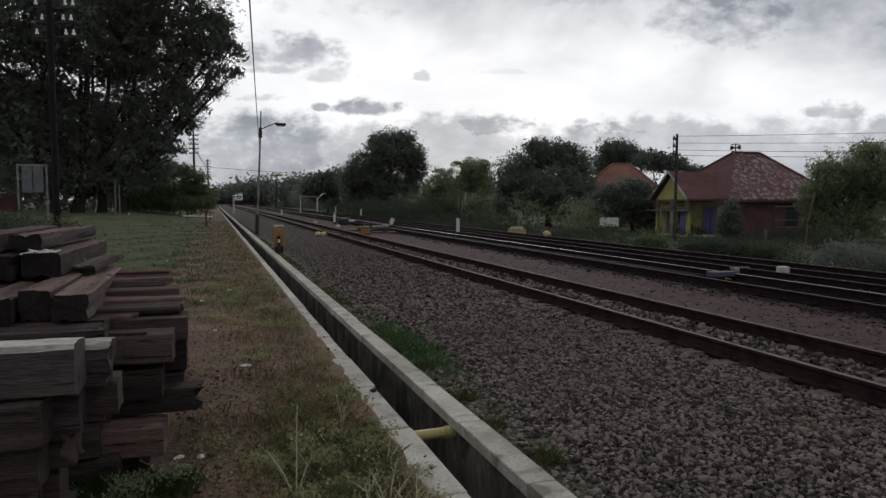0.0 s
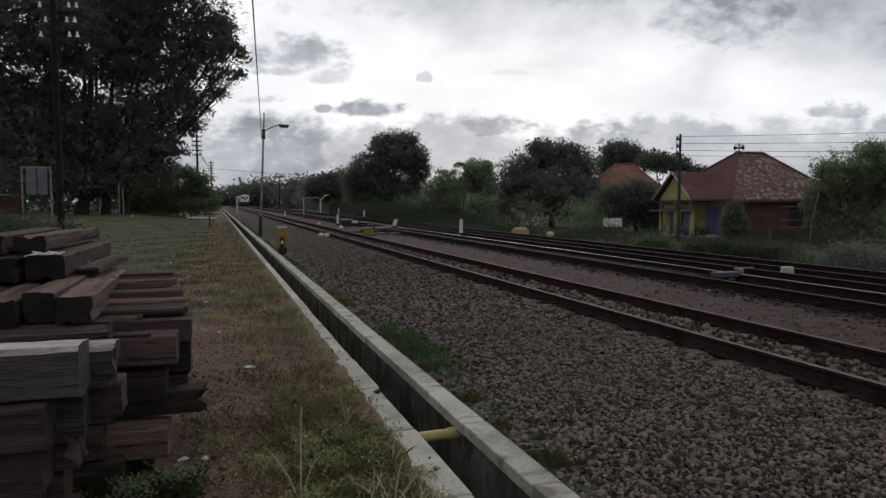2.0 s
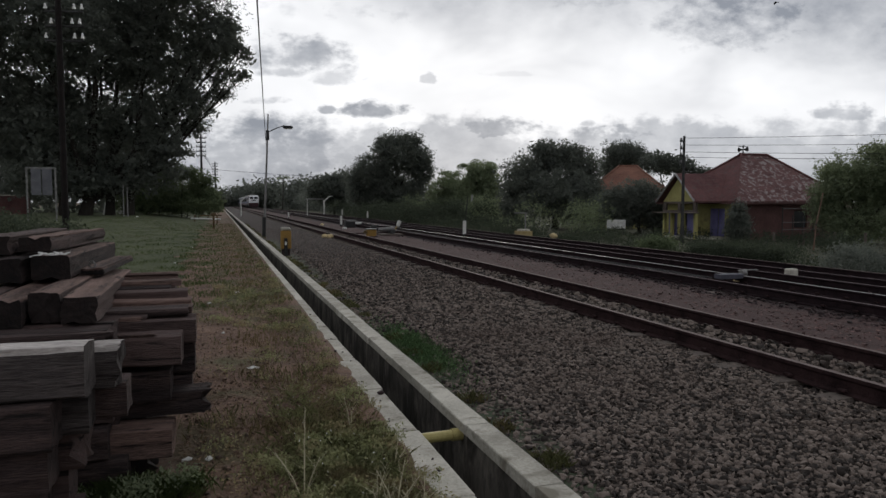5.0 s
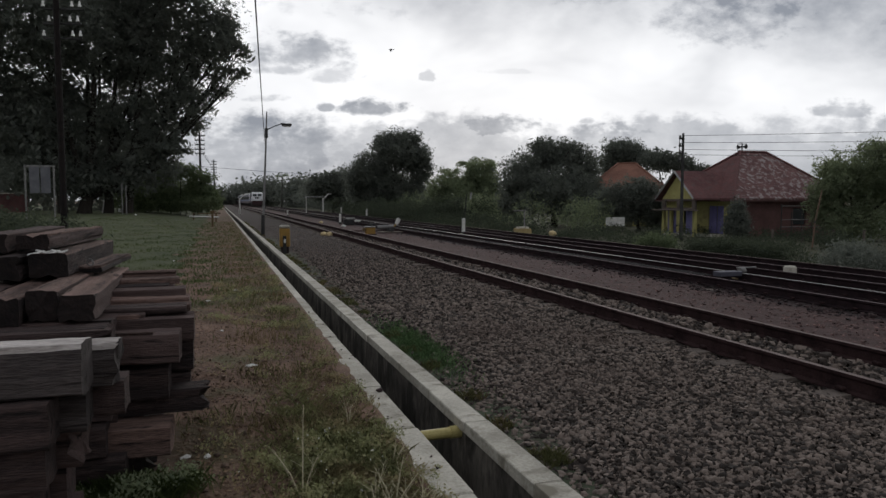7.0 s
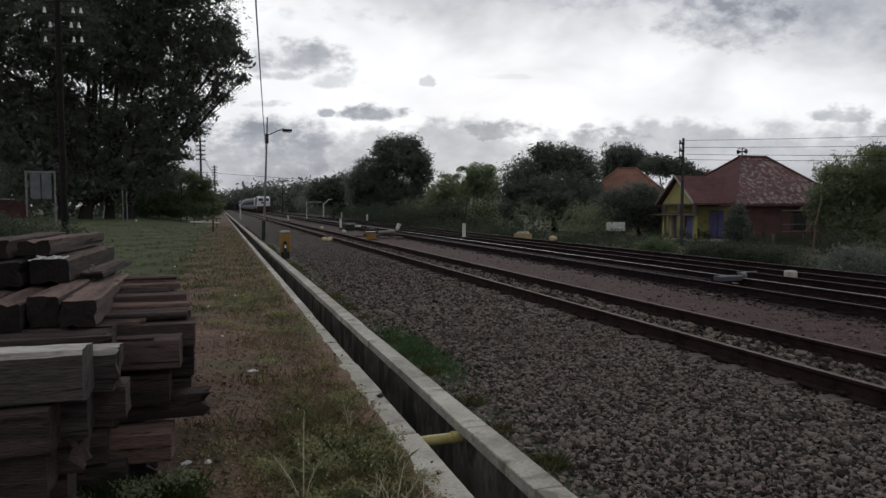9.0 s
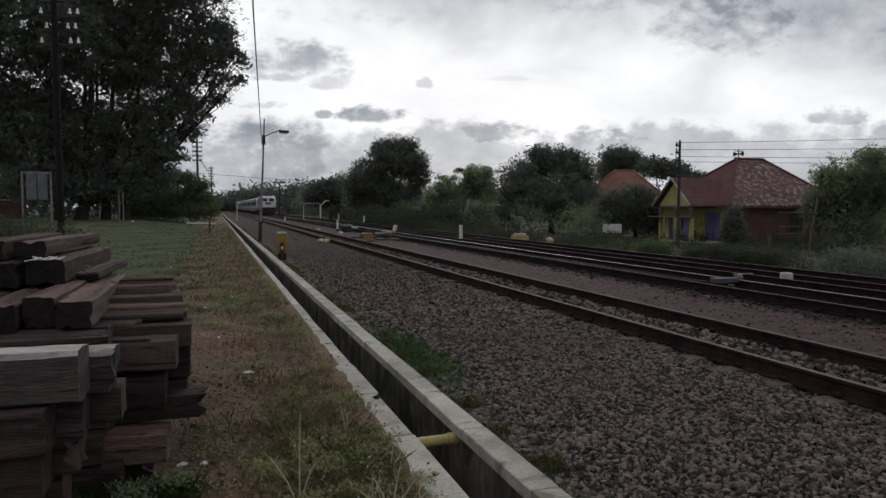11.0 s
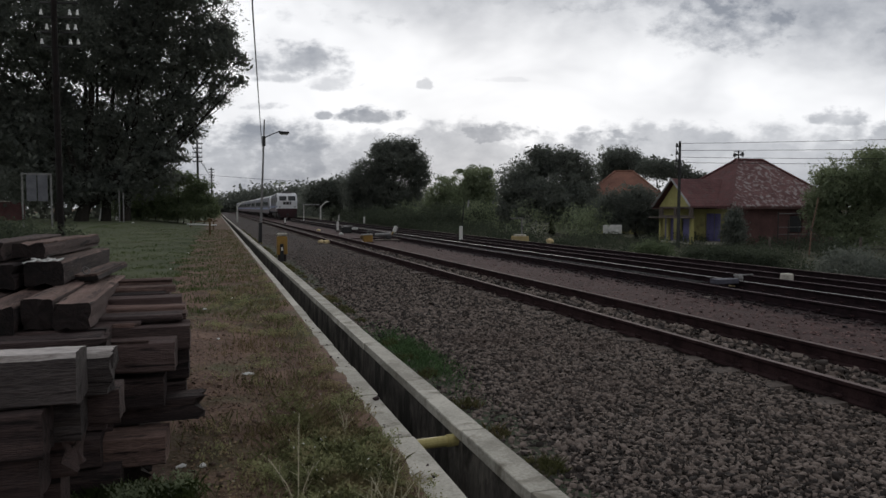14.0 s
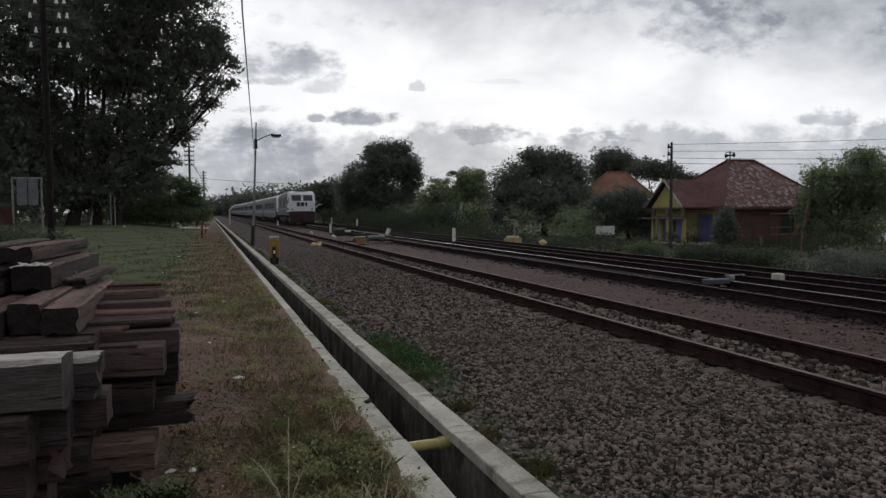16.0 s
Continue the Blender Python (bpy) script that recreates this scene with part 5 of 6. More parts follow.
def stalk(x, y, tips, label):
    s = thing("dry_weed", x, y, 0, 0, label, "weed")
    r = random.Random(int(x * 100))
    for tx, ty, tz in tips:
        part("stem", Geo().tube([(0, 0, -0.02), (tx * 0.4, ty * 0.4, tz * 0.5), (tx, ty, tz)], [0.0045, 0.0038, 0.002], 5), DRY, s)
        for k in range(5):
            f = 0.35 + 0.13 * k
            p = Vector((tx * f, ty * f, tz * f))
            part("twig", Geo().tube([p, p + Vector((r.uniform(-0.07, 0.07), r.uniform(-0.05, 0.05), r.uniform(0.03, 0.1)))], [0.0016, 0.0008], 4), DRY, s)


for k in range(9):
    hx, hy = rw2.gauss(0.72, 0.2), rw2.uniform(3.2, 5.4)
    if hx < 1.15:
        stalk(hx, hy, [(rw2.uniform(-0.08, 0.08), rw2.uniform(-0.08, 0.08), rw2.uniform(0.12, 0.26)), (rw2.uniform(-0.1, 0.1), rw2.uniform(-0.08, 0.08), rw2.uniform(0.1, 0.2))], "thin dry straw-coloured weed beside the drain")
stalk(0.43, 3.95, [(0.01, 0.0, 0.56), (-0.16, 0.05, 0.3), (0.08, -0.1, 0.3)], "dry straw-coloured weed with a tall bare stem")
stalk(0.9, 3.65, [(0.05, 0.0, 0.3), (-0.1, 0.05, 0.24), (0.12, -0.05, 0.22)], "dry brown weed hanging over the drain coping")
stalk(1.0, 3.45, [(0.02, 0.05, 0.26), (-0.12, 0.0, 0.22)], "dry brown weed hanging over the drain coping")


def litter(x, y, size, turn, seed):
    r = random.Random(seed)
    g = Geo()
    pts = [(math.cos(k * 1.05) * size * r.uniform(0.5, 1), math.sin(k * 1.05) * size * r.uniform(0.3, 0.7)) for k in range(6)]
    zc = float(ground_z(np.array([x]), np.array([y]))[0])
    for k in range(6):
        a, b = pts[k], pts[(k + 1) % 6]
        g.face([(0, 0, size * 0.35), (a[0], a[1], 0.006 + size * 0.1 * (k % 2)), (b[0], b[1], 0.006 + size * 0.1 * ((k + 1) % 2))])
        g.face([(0, 0, 0), (b[0], b[1], 0.0), (a[0], a[1], 0.0)])
    tagged(part("litter", g, PAPER, m=pose(x, y, zc + 0.005, 0, 0, turn)), "scrap of crumpled white paper on the soil", "litter", group="litter on the grass")


for i, (x, y, s) in enumerate(((0.30, 7.36, 0.075), (-0.24, 4.9, 0.06), (-0.10, 4.85, 0.05), (0.02, 9.4, 0.05), (-0.2, 12.5, 0.06), (0.3, 13.8, 0.06), (-1.2, 21, 0.09), (-6.2, 60, 0.35), (-1.0, 28, 0.1), (-0.33, 6.2, 0.05), (0.1, 3.7, 0.05))):
    litter(x, y, s, 40 * i, i)

# ---- trackside things ----
lamp = thing("street_lamp", 2.17, 36.7, -0.1, 0, "thin leaning grey street lamp beside the drain", "street lamp")
part("pole", Geo().tube([(0, 0, 0), (0.13, 0, 2.6), (0.26, 0, 5.3), (0.30, 0, 6.33)], [0.065, 0.055, 0.042, 0.032], 10), GALV, lamp)
part("foot", Geo().tube([(0, 0, 0), (0.03, 0, 1.1)], [0.1, 0.09], 10), BLACK, lamp, "black painted lower pole")
part("bracket", Geo().tube([(0.26, 0, 5.4), (0.7, 0, 5.62), (1.1, 0, 5.78)], 0.025, 8), IRON, lamp)
part("clamp", Geo().box(0.26, 0, 5.25, 0.16, 0.16, 0.5, 0.02), IRON, lamp)
head = part("lamp_head", Geo().box(1.28, 0, 5.70, 0.5, 0.3, 0.12, 0.04, Matrix.Rotation(0.0, 4, "Y")), IRON, lamp, "dark flat lamp head")
part("lens", Geo().box(1.28, 0, 5.625, 0.4, 0.22, 0.05, 0.02), WHITE, head)


def cable(name, pts, label, r=0.012):
    c = thing(name, *pts[0], 0, label, "cable")
    o = Vector(pts[0])
    part("strand", Geo().tube([Vector(p) - o for p in pts], r, 5), IRON, c)
    return c


def sag(a, b, drop, n=10):
    a, b = Vector(a), Vector(b)
    return [a.lerp(b, i / n) - Vector((0, 0, 4 * drop * (i / n) * (1 - i / n))) for i in range(n + 1)]


cable("overhead_cable", sag((2.36, 36.7, 4.55), (0.52, 9.5, 4.31), 0.12) + [Vector((0.2, 4.0, 4.6)), Vector((-0.4, -9, 5.4))], "black overhead cable running to the street lamp", 0.011)


def marker_box(x, y):
    b = thing("relay_box", x, y, -0.05, 0, "faded yellow trackside box with a grey cap", "signal box")
    part("case", Geo().box(0, 0, 0.55, 0.33, 0.3, 0.6, 0.02), YELLOW, b)
    part("cap", Geo().box(0, 0, 0.91, 0.32, 0.3, 0.1, 0.03), CONCRETE, b)
    part("foot", Geo().box(-0.02, -0.19, 0.3, 0.11, 0.06, 0.62, 0.01), BLACK, b, "black painted front post")
    part("plinth", Geo().box(0, 0, 0.12, 0.26, 0.26, 0.26, 0.02), OILY, b)
    part("plate", Geo().box(-0.02, -0.225, 0.44, 0.06, 0.02, 0.11, 0.005), WHITE, b)


marker_box(2.1, 23.6)
OCHRE = material("rusty_ochre_paint", (0.06, 0.04, 0.018), (0.13, 0.088, 0.04), 4, 30, 0.8, bump=0.2)
bar = thing("barrier", -1.0, 60.3, 0.1, -3, "faded white and yellow barrier bar on low posts", "barrier")
part("bar", Geo().tube([(-1.2, 0, 0.34), (1.1, 0, 0.26)], 0.06, 8), WHITE, bar)
part("lower_bar", Geo().tube([(-0.6, 0.3, 0.55), (1.2, 0.3, 0.6)], 0.045, 8), OCHRE, bar)
for xx in (-0.9, 0.85):
    part("post", Geo().box(xx, 0.12, 0.2, 0.1, 0.16, 0.85, 0.01), OCHRE, bar)
mk = thing("marker_post", -0.34, 48, 0, 0, "faded yellow marker post in the grass", "marker post")
part("post", Geo().box(0, 0, 0.45, 0.13, 0.12, 1.0, 0.02), OCHRE, mk)
part("head", Geo().box(0, 0, 1.0, 0.3, 0.1, 0.14, 0.02), OCHRE, mk)


def white_post(x, y, h, label="white trackside post with a black foot"):
    p = thing("trackside_post", x, y, 0.0, 0, label, "trackside post", group="white trackside posts")
    part("shaft", Geo().box(0, 0, h / 2 + 0.08, 0.15, 0.12, h - 0.16, 0.015), WHITE, p)
    part("foot", Geo().box(0, 0, 0.09, 0.17, 0.14, 0.2, 0.015), BLACK, p)


for x, y, h in ((11.55, 32.4, 0.85), (8.3, 49.5, 0.8), (14.66, 71, 0.85), (14.9, 88, 0.9), (7.1, 76, 0.7)):
    white_post(x, y, h)


def yard_lamp(x, y, flip, label):
    p = thing("yard_post", x, y, 0, 0, label, "post")
    part("shaft", Geo().tube([(0, 0, 0), (0, 0, 2.1)], 0.1, 8), WHITE, p)
    part("arm", Geo().tube([(0, 0, 1.9), (flip * 0.7, 0, 2.6), (flip * 1.2, 0, 2.65)], [0.09, 0.07, 0.06], 8), WHITE, p)
    return p


yp = yard_lamp(13.9, 97, 1, "white forked post beside the far track")
part("canopy", Geo().box(-1.3, 0, 2.25, 2.4, 1.0, 0.12, 0.03), CONC_ROOF, yp)
part("prop", Geo().tube([(-2.3, 0, 0), (-2.3, 0, 2.2)], 0.06, 8), WHITE, yp)
yard_lamp(2.75, 95, 1, "white bent lamp post at the end of the drain")
sg = thing("leaning_sign", 20.2, 56.7, -0.9, -20, "small leaning white sign on a thin pole", "sign")
part("pole", Geo().tube([(0, 0, 0), (0.3, 0, 3.2)], 0.04, 6), IRON, sg)
part("plate", Geo().box(0.28, -0.05, 3.1, 0.14, 0.03, 0.6, 0.01, Matrix.Rotation(0.12, 4, "Y")), CONC_ROOF, sg)

pm = thing("point_machine", 8.5, 35.6, 0.03, 0, "grey point machine with a tilted white weighted lever", "point machine")
part("case", Geo().box(0.12, 0, 0.2, 0.3, 0.5, 0.22, 0.04), IRON, pm)
part("cylinder", Geo().tube([(-0.6, -0.1, 0.3), (-0.52, -0.1, 0.31), (0.2, -0.1, 0.33), (0.26, -0.1, 0.33)], [0.07, 0.1, 0.1, 0.06], 14), GALV, pm)
weight = part("weight", Geo().tube([(0.42, 0, 0.42), (0.45, 0, 0.47), (0.57, 0, 0.74), (0.59, 0, 0.78)], [0.06, 0.1, 0.115, 0.07], 12), WHITE, pm, "white counterweight")
part("bolt", Geo().tube([(0.585, -0.02, 0.76), (0.61, -0.02, 0.82)], 0.03, 8), BLACK, weight)
part("lever", Geo().tube([(0.2, 0, 0.2), (0.45, 0, 0.5)], 0.035, 8), YELLOW, pm)
part("dark_box", Geo().box(-0.82, 0.1, 0.36, 0.3, 0.4, 0.3, 0.04), BLACK, pm)
for xx in (-0.92, -0.74):
    part("leg", Geo().box(xx, 0.1, 0.12, 0.05, 0.3, 0.24, 0.008), IRON, pm)
part("throw_rod", Geo().tube([(-1.9, 0.1, 0.12), (0.8, 0.1, 0.12)], 0.03, 8), RUST, pm)
part("base_plate", Geo().box(0.1, 0, 0.05, 1.3, 0.9, 0.05, 0.01), SLEEPER_C, pm)
for x, y, w, h in ((7.1, 33.6, 0.46, 0.42),):
    j = thing("junction_box", x, y, 0, 0, "low faded yellow junction box between the tracks", "junction box")
    part("case", Geo().box(0, 0, h / 2, w, 0.4, h, 0.03), YELLOW, j)
    part("wing", Geo().box(-w * 0.62, 0.02, h * 0.72, w * 0.3, 0.3, h * 0.34, 0.02), OCHRE, j, "rusty side lug")
    part("plinth", Geo().box(0, 0, 0.05, w + 0.12, 0.5, 0.1, 0.02), OILY, j)
    part("lid", Geo().box(0, 0, h + 0.02, w + 0.06, 0.46, 0.06, 0.02), GALV, j)
pm2 = thing("point_lever", 8.55, 47.5, 0.03, 0, "dark point lever box with white plates", "point lever")
part("case", Geo().box(0, 0, 0.22, 0.7, 0.6, 0.42, 0.04), BLACK, pm2)
part("plate", Geo().box(0.55, 0, 0.3, 0.5, 0.3, 0.12, 0.02), WHITE, pm2)
part("arm", Geo().box(0.1, -0.2, 0.5, 0.6, 0.1, 0.1, 0.02), GALV, pm2)


def painted_stone(x, y, s, mat, label, seed):
    r = random.Random(seed)
    bm = bmesh.new()
    bmesh.ops.create_icosphere(bm, subdivisions=2, radius=s)
    for q in bm.verts:
        q.co *= 1 + 0.25 * noise.noise(q.co * 6 + Vector((seed, 0, 0)))
        q.co.z *= 0.75
    me = bpy.data.meshes.new("painted_stone")
    bm.to_mesh(me)
    bm.free()
    me.materials.append(mat)
    tagged(part("painted_stone", me, mat, m=pose(x, y, s * 0.55 + 0.02, 0, 0, r.random() * 90)), label, "stone", group="painted stones")


CREAM = material("cream_paint", (0.42, 0.32, 0.16), (0.6, 0.48, 0.28), 5, 30, 0.8, bump=0.2)
painted_stone(4.88, 33.9, 0.16, CREAM, "cream painted stone beside the near track", 1)
painted_stone(5.05, 33.2, 0.17, CREAM, "cream painted stone beside the near track", 2)
painted_stone(15.6, 30.75, 0.19, CREAM, "cream painted stone at the foot of the hedge", 3)
painted_stone(7.3, 52, 0.15, CREAM, "cream painted stone between the tracks", 4)
painted_stone(7.6, 44, 0.14, WHITE, "small white painted stone between the tracks", 5)

hut = thing("cable_pit", 14.42, 31.7, -0.1, 0, "yellowish stepped concrete cable pit beside the far track", "cable pit")
part("body", Geo().box(0, 0, 0.22, 0.72, 0.6, 0.44, 0.02), material("yellowed_concrete", (0.26, 0.2, 0.09), (0.4, 0.32, 0.16), 3, 30, 0.9, bump=0.2), hut)
part("lid", Geo().box(0, 0, 0.48, 0.5, 0.45, 0.1, 0.02), CONCRETE, hut)
part("pipe", Geo().tube([(0.1, 0, 0.5), (0.1, 0, 1.35)], 0.035, 8), GALV, hut)
part("crossbar", Geo().box(-0.15, 0, 1.33, 0.7, 0.06, 0.06, 0.01), GALV, hut)

BLUE_GREY = material("blue_grey_paint", (0.05, 0.05, 0.065), (0.09, 0.09, 0.115), 4, 30, 0.7, bump=0.1)
pl = thing("wire_pulley", 10.5, 11.95, 0.05, 0, "white signal wire pulley on a short post", "wire pulley")
part("post", Geo().box(0, 0, 0.12, 0.06, 0.08, 0.26, 0.01), WHITE, pl)
part("wheel", Geo().tube([(-0.06, 0, 0.2), (0.06, 0, 0.2)], 0.07, 12), GALV, pl)
part("bar", Geo().box(0.2, 0.1, 0.25, 0.5, 0.05, 0.03, 0.008), GALV, pl)
part("cover_plate", Geo().box(-0.45, -0.1, 0.16, 0.55, 0.25, 0.1, 0.01), BLUE_GREY, pl, "blue-grey cover plate")
part("foot", Geo().box(-0.1, 0, 0.02, 0.16, 0.2, 0.08, 0.01), CREAM, pl)
bk = thing("concrete_block", 11.87, 12.05, 0.05, 0, "pale concrete block between the rails", "concrete block")
part("block", Geo().box(0, 0, 0.12, 0.24, 0.2, 0.26, 0.03), CONCRETE, bk)
for x, z, far in ((9.64, 0.17, 28), (9.8, 0.17, 28)):
    rod = thing("point_rod", x, 12.05, z, 0, "thin galvanised point rod running along the track", "point rod", group="point rods")
    part("rod", Geo().tube([(0, 0, 0), (0, far, 0)], 0.011, 6), IRON, rod)
    for k in range(int(far / 4)):
        part("roller", Geo().box(0, 1.5 + 4 * k, -0.07, 0.12, 0.1, 0.14, 0.01), RUST, rod)


def utility_pole(x, y, z, h, arms, arm_len, r, label, turn=0):
    p = thing("utility_pole", x, y, z, turn, label, "utility pole")
    part("pole", Geo().tube([(0, 0, 0), (0, 0, h)], [r * 1.3, r * 0.8], 8), IRON, p)
    for k in range(arms):
        zz = h - 0.35 - 0.48 * k
        a = part("crossarm", Geo().box(0, 0.1, zz, arm_len, 0.1, 0.1, 0.01), IRON, p)
        for s in (-0.45, -0.2, 0.2, 0.45):
            part("insulator", Geo().tube([(arm_len * s, 0.1, zz + 0.05), (arm_len * s, 0.1, zz + 0.22)], [0.05, 0.03], 6), GALV, a)
    return p


utility_pole(-1.7, 80, 0.3, 8.75, 5, 1.0, 0.12, "dark utility pole with stacked crossarms and insulators")
utility_pole(-0.5, 132, 0.3, 8.75, 5, 1.0, 0.12, "far dark utility pole with stacked crossarms")
up = utility_pole(29.3, 39.1, -1.0, 7.15, 4, 0.7, 0.1, "dark utility pole standing before the yellow house", 30)
part("side_bracket", Geo().tube([(-0.55, 0, 6.95), (-0.6, 0, 5.2)], 0.025, 6), IRON, up)


def telegraph_pole(x, y, z, h, turn):
    """A wooden pole with short iron arms, each with white bell insulators on pins."""
    p = thing("telegraph_pole", x, y, z, turn, "dark wooden telegraph pole with rows of white porcelain insulators", "telegraph pole")
    part("pole", Geo().tube([(0, 0, -0.2), (0, 0, h * 0.5), (0, 0, h)], [0.085, 0.08, 0.07], 10), CHAR, p)
    for k in range(7):
        zz = h - 0.45 - 0.385 * k
        a = part("crossarm", Geo().box(0.08, 0.14, zz, 1.0, 0.05, 0.05, 0.01), IRON, p)
        for u in ((-0.26, 0.28, 0.48) if k % 2 else (-0.4, 0.34, 0.54)):
            part("pin", Geo().tube([(u, 0.14, zz), (u, 0.14, zz + 0.1)], 0.012, 6), IRON, a)
            part("insulator", Geo().tube([(u, 0.14, zz + 0.07), (u, 0.14, zz + 0.12), (u, 0.14, zz + 0.14), (u, 0.14, zz + 0.19), (u, 0.14, zz + 0.215)], [0.046, 0.04, 0.026, 0.03, 0.016], 10), PORCELAIN, a, "white porcelain bell")


PORCELAIN = gloss("white_porcelain", (0.82, 0.82, 0.8), 0.2)
telegraph_pole(-3.95, 21, 0.05, 8.75, -14)
for x, y, h in ((-7.15, 60, 2.6), (-6.9, 60.4, 2.4)):
    p = thing("thin_post", x, y, 0.5, 0, "thin grey post before the dark tree", "post", group="thin posts")
    part("shaft", Geo().tube([(0, 0, 0), (0, 0, h)], [0.05, 0.04], 6), GALV, p)
    part("cap", Geo().box(0, 0, h, 0.12, 0.12, 0.04, 0.01), GALV, p)
for k in range(5):
    cable("telegraph_wire", sag((-1.7 + 0.3 * (k - 2), 80, 8.6 - 0.48 * k), (-0.5 + 0.3 * (k - 2), 132, 8.6 - 0.48 * k), 0.5), "thin dark telegraph wire between the poles", 0.014)
cable("power_line", sag((-14, 76, 6.3), (75, 165, 9.5), 2.0, 24), "thin power line crossing over the tracks", 0.022)
for k, (z0, z1) in enumerate(((6.0, 6.9), (5.55, 6.0), (5.1, 5.1), (4.75, 4.8))):
    cable("power_line", sag((29.3, 39.1, z0), (62, 23, z1), 0.25), "thin power line leading from the pole past the house", 0.014)

BOARD_GREY = material("board_grey_paint", (0.09, 0.092, 0.105), (0.16, 0.162, 0.18), 3, 30, 0.7, bump=0.1)
bd = thing("notice_board", -9.72, 45.4, 0.5, 8, "grey notice board with two panels on posts", "notice board")
for xx in (-0.72, 0.72):
    part("post", Geo().box(xx, 0, 1.6, 0.09, 0.09, 3.3, 0.01), GALV, bd)
for xx in (-0.26, 0.3):
    part("panel", Geo().box(xx, -0.05, 2.4, 0.5, 0.05, 1.5, 0.01), BOARD_GREY, bd)
part("top_rail", Geo().box(0, 0, 3.2, 1.56, 0.1, 0.1, 0.01), GALV, bd)
rw = thing("garden_wall", -21.5, 74, 0.5, 8, "low dull red brick wall behind the weeds", "wall")
part("wall", Geo().box(0, 0, 0.9, 9, 0.25, 1.9), TILE_RED, rw)
part("coping", Geo().box(0, 0, 1.9, 9.1, 0.34, 0.1, 0.02), CONCRETE, rw)
for x, y, h in ((-9.0, 74, 1.6), (-6.6, 74.5, 1.7), (-9.9, 70, 1.2)):
    p = thing("whitewashed_post", x, y, 0.5, 0, "whitewashed post under the dark tree", "post", group="whitewashed posts")
    part("shaft", Geo().tube([(0, 0, 0), (0.1, 0, h)], [0.22, 0.1], 8), WHITE, p)
    part("cap", Geo().box(0.1, 0, h, 0.22, 0.22, 0.06, 0.02), WHITE, p)


# ---- houses ----
def wall_geo(u0, u1, z0, z1, th, holes, axis):
    """A wall along x or y with openings that go through it."""
    us = sorted({u0, u1, *[h[0] for h in holes], *[h[1] for h in holes]})
    zs = sorted({z0, z1, *[h[2] for h in holes], *[h[3] for h in holes]})
    g = Geo()
    for a, b in zip(us, us[1:]):
        for c, d in zip(zs, zs[1:]):
            m, n = (a + b) / 2, (c + d) / 2
            if any(h[0] < m < h[1] and h[2] < n < h[3] for h in holes):
                continue
            if axis == "x":
                g.box(m, 0, n, b - a, th, d - c)
            else:
                g.box(0, m, n, th, b - a, d - c)
    me = g.mesh("wall", [])
    bm = bmesh.new()
    bm.from_mesh(me)
    bmesh.ops.remove_doubles(bm, verts=bm.verts[:], dist=0.001)
    out = Geo()
    out.v = [tuple(q.co) for q in bm.verts]
    bm.verts.index_update()
    out.f = [tuple(q.index for q in w.verts) for w in bm.faces]
    out.mi = [0] * len(out.f)
    bm.free()
    bpy.data.meshes.remove(me)
    return out


def slope(name, pts, mat, parent, label="", thick=0.12):
    """A roof slope with thickness and ribs for its tile rows."""
    e0, e1, t1, t0 = (Vector(p) for p in pts)
    nrm = (e1 - e0).cross(t0 - e0).normalized()
    if nrm.z < 0:
        nrm = -nrm
    rows = max(6, int((t0 - e0).length / 0.28))
    g = Geo()
    down = Vector((0, 0, -thick))
    rim = [e0 + down, e1 + down]
    for k in range(rows):
        # each course lies on the one below it
        for f, lift in ((k / rows, 0.008), ((k + 1) / rows, 0.002)):
            rim += [e0.lerp(t0, f) + nrm * lift, e1.lerp(t1, f) + nrm * lift]
    rim += [t0 + down, t1 + down]
    g.v = [tuple(p) for p in rim]
    m = len(rim)
    g.f = [(i, i + 1, i + 3, i + 2) for i in range(0, m - 2, 2)] + [(m - 2, m - 1, 1, 0)]
    g.f += [tuple(range(0, m, 2)), tuple(range(1, m, 2))]
    g.mi = [0] * len(g.f)
    return part(name, g, mat, parent, label)


H = thing("yellow_house", 35.33, 41.05, -1.0, 0, "yellow and red single-storey house with a lichened hipped tile roof", "house")
HZ = 2.95
part("side_wall", wall_geo(0.0, 8.2, 0, HZ, 0.2, [(1.2, 2.9, 0.25, 2.35), (4.6, 5.8, 0.9, 2.2)], "y"), WALL_Y, H, "yellow painted wall facing the tracks", pose(0.1, 0, 0))
part("front_wall", wall_geo(0.2, 9.4, 0, HZ, 0.2, [(5.2, 6.4, 0.9, 2.2)], "x"), WALL_R, H, "dull red brick wall", pose(0, 0.1, 0))
part("back_wall", wall_geo(0.2, 9.4, 0, HZ, 0.2, [], "x"), WALL_Y, H, "", pose(0, 8.1, 0))
part("end_wall", wall_geo(0.2, 8.0, 0, HZ, 0.2, [], "y"), WALL_R, H, "", pose(9.3, 0, 0))
part("plinth", Geo().box(-0.05, 4.1, 0.12, 0.3, 8.3, 0.26, 0.02), CONCRETE, H)
for y0, y1 in ((1.2, 2.0), (2.05, 2.9)):
    d = part("door", Geo().box(0.12, (y0 + y1) / 2, 1.3, 0.06, y1 - y0 - 0.05, 2.05, 0.01), BLUE, H, "violet-blue door leaf")
    part("door_panel", Geo().box(0.08, (y0 + y1) / 2, 1.75, 0.03, (y1 - y0) * 0.55, 0.8, 0.01), BLUE, d)
    part("door_panel", Geo().box(0.08, (y0 + y1) / 2, 0.75, 0.03, (y1 - y0) * 0.55, 0.6, 0.01), BLUE, d)
wf = part("window", Geo().box(0.1, 5.2, 1.55, 0.05, 1.1, 1.2, 0.01), GLASS, H)
part("frame", Geo().box(0.06, 5.2, 1.55, 0.05, 0.06, 1.25, 0.01), BLUE, wf)
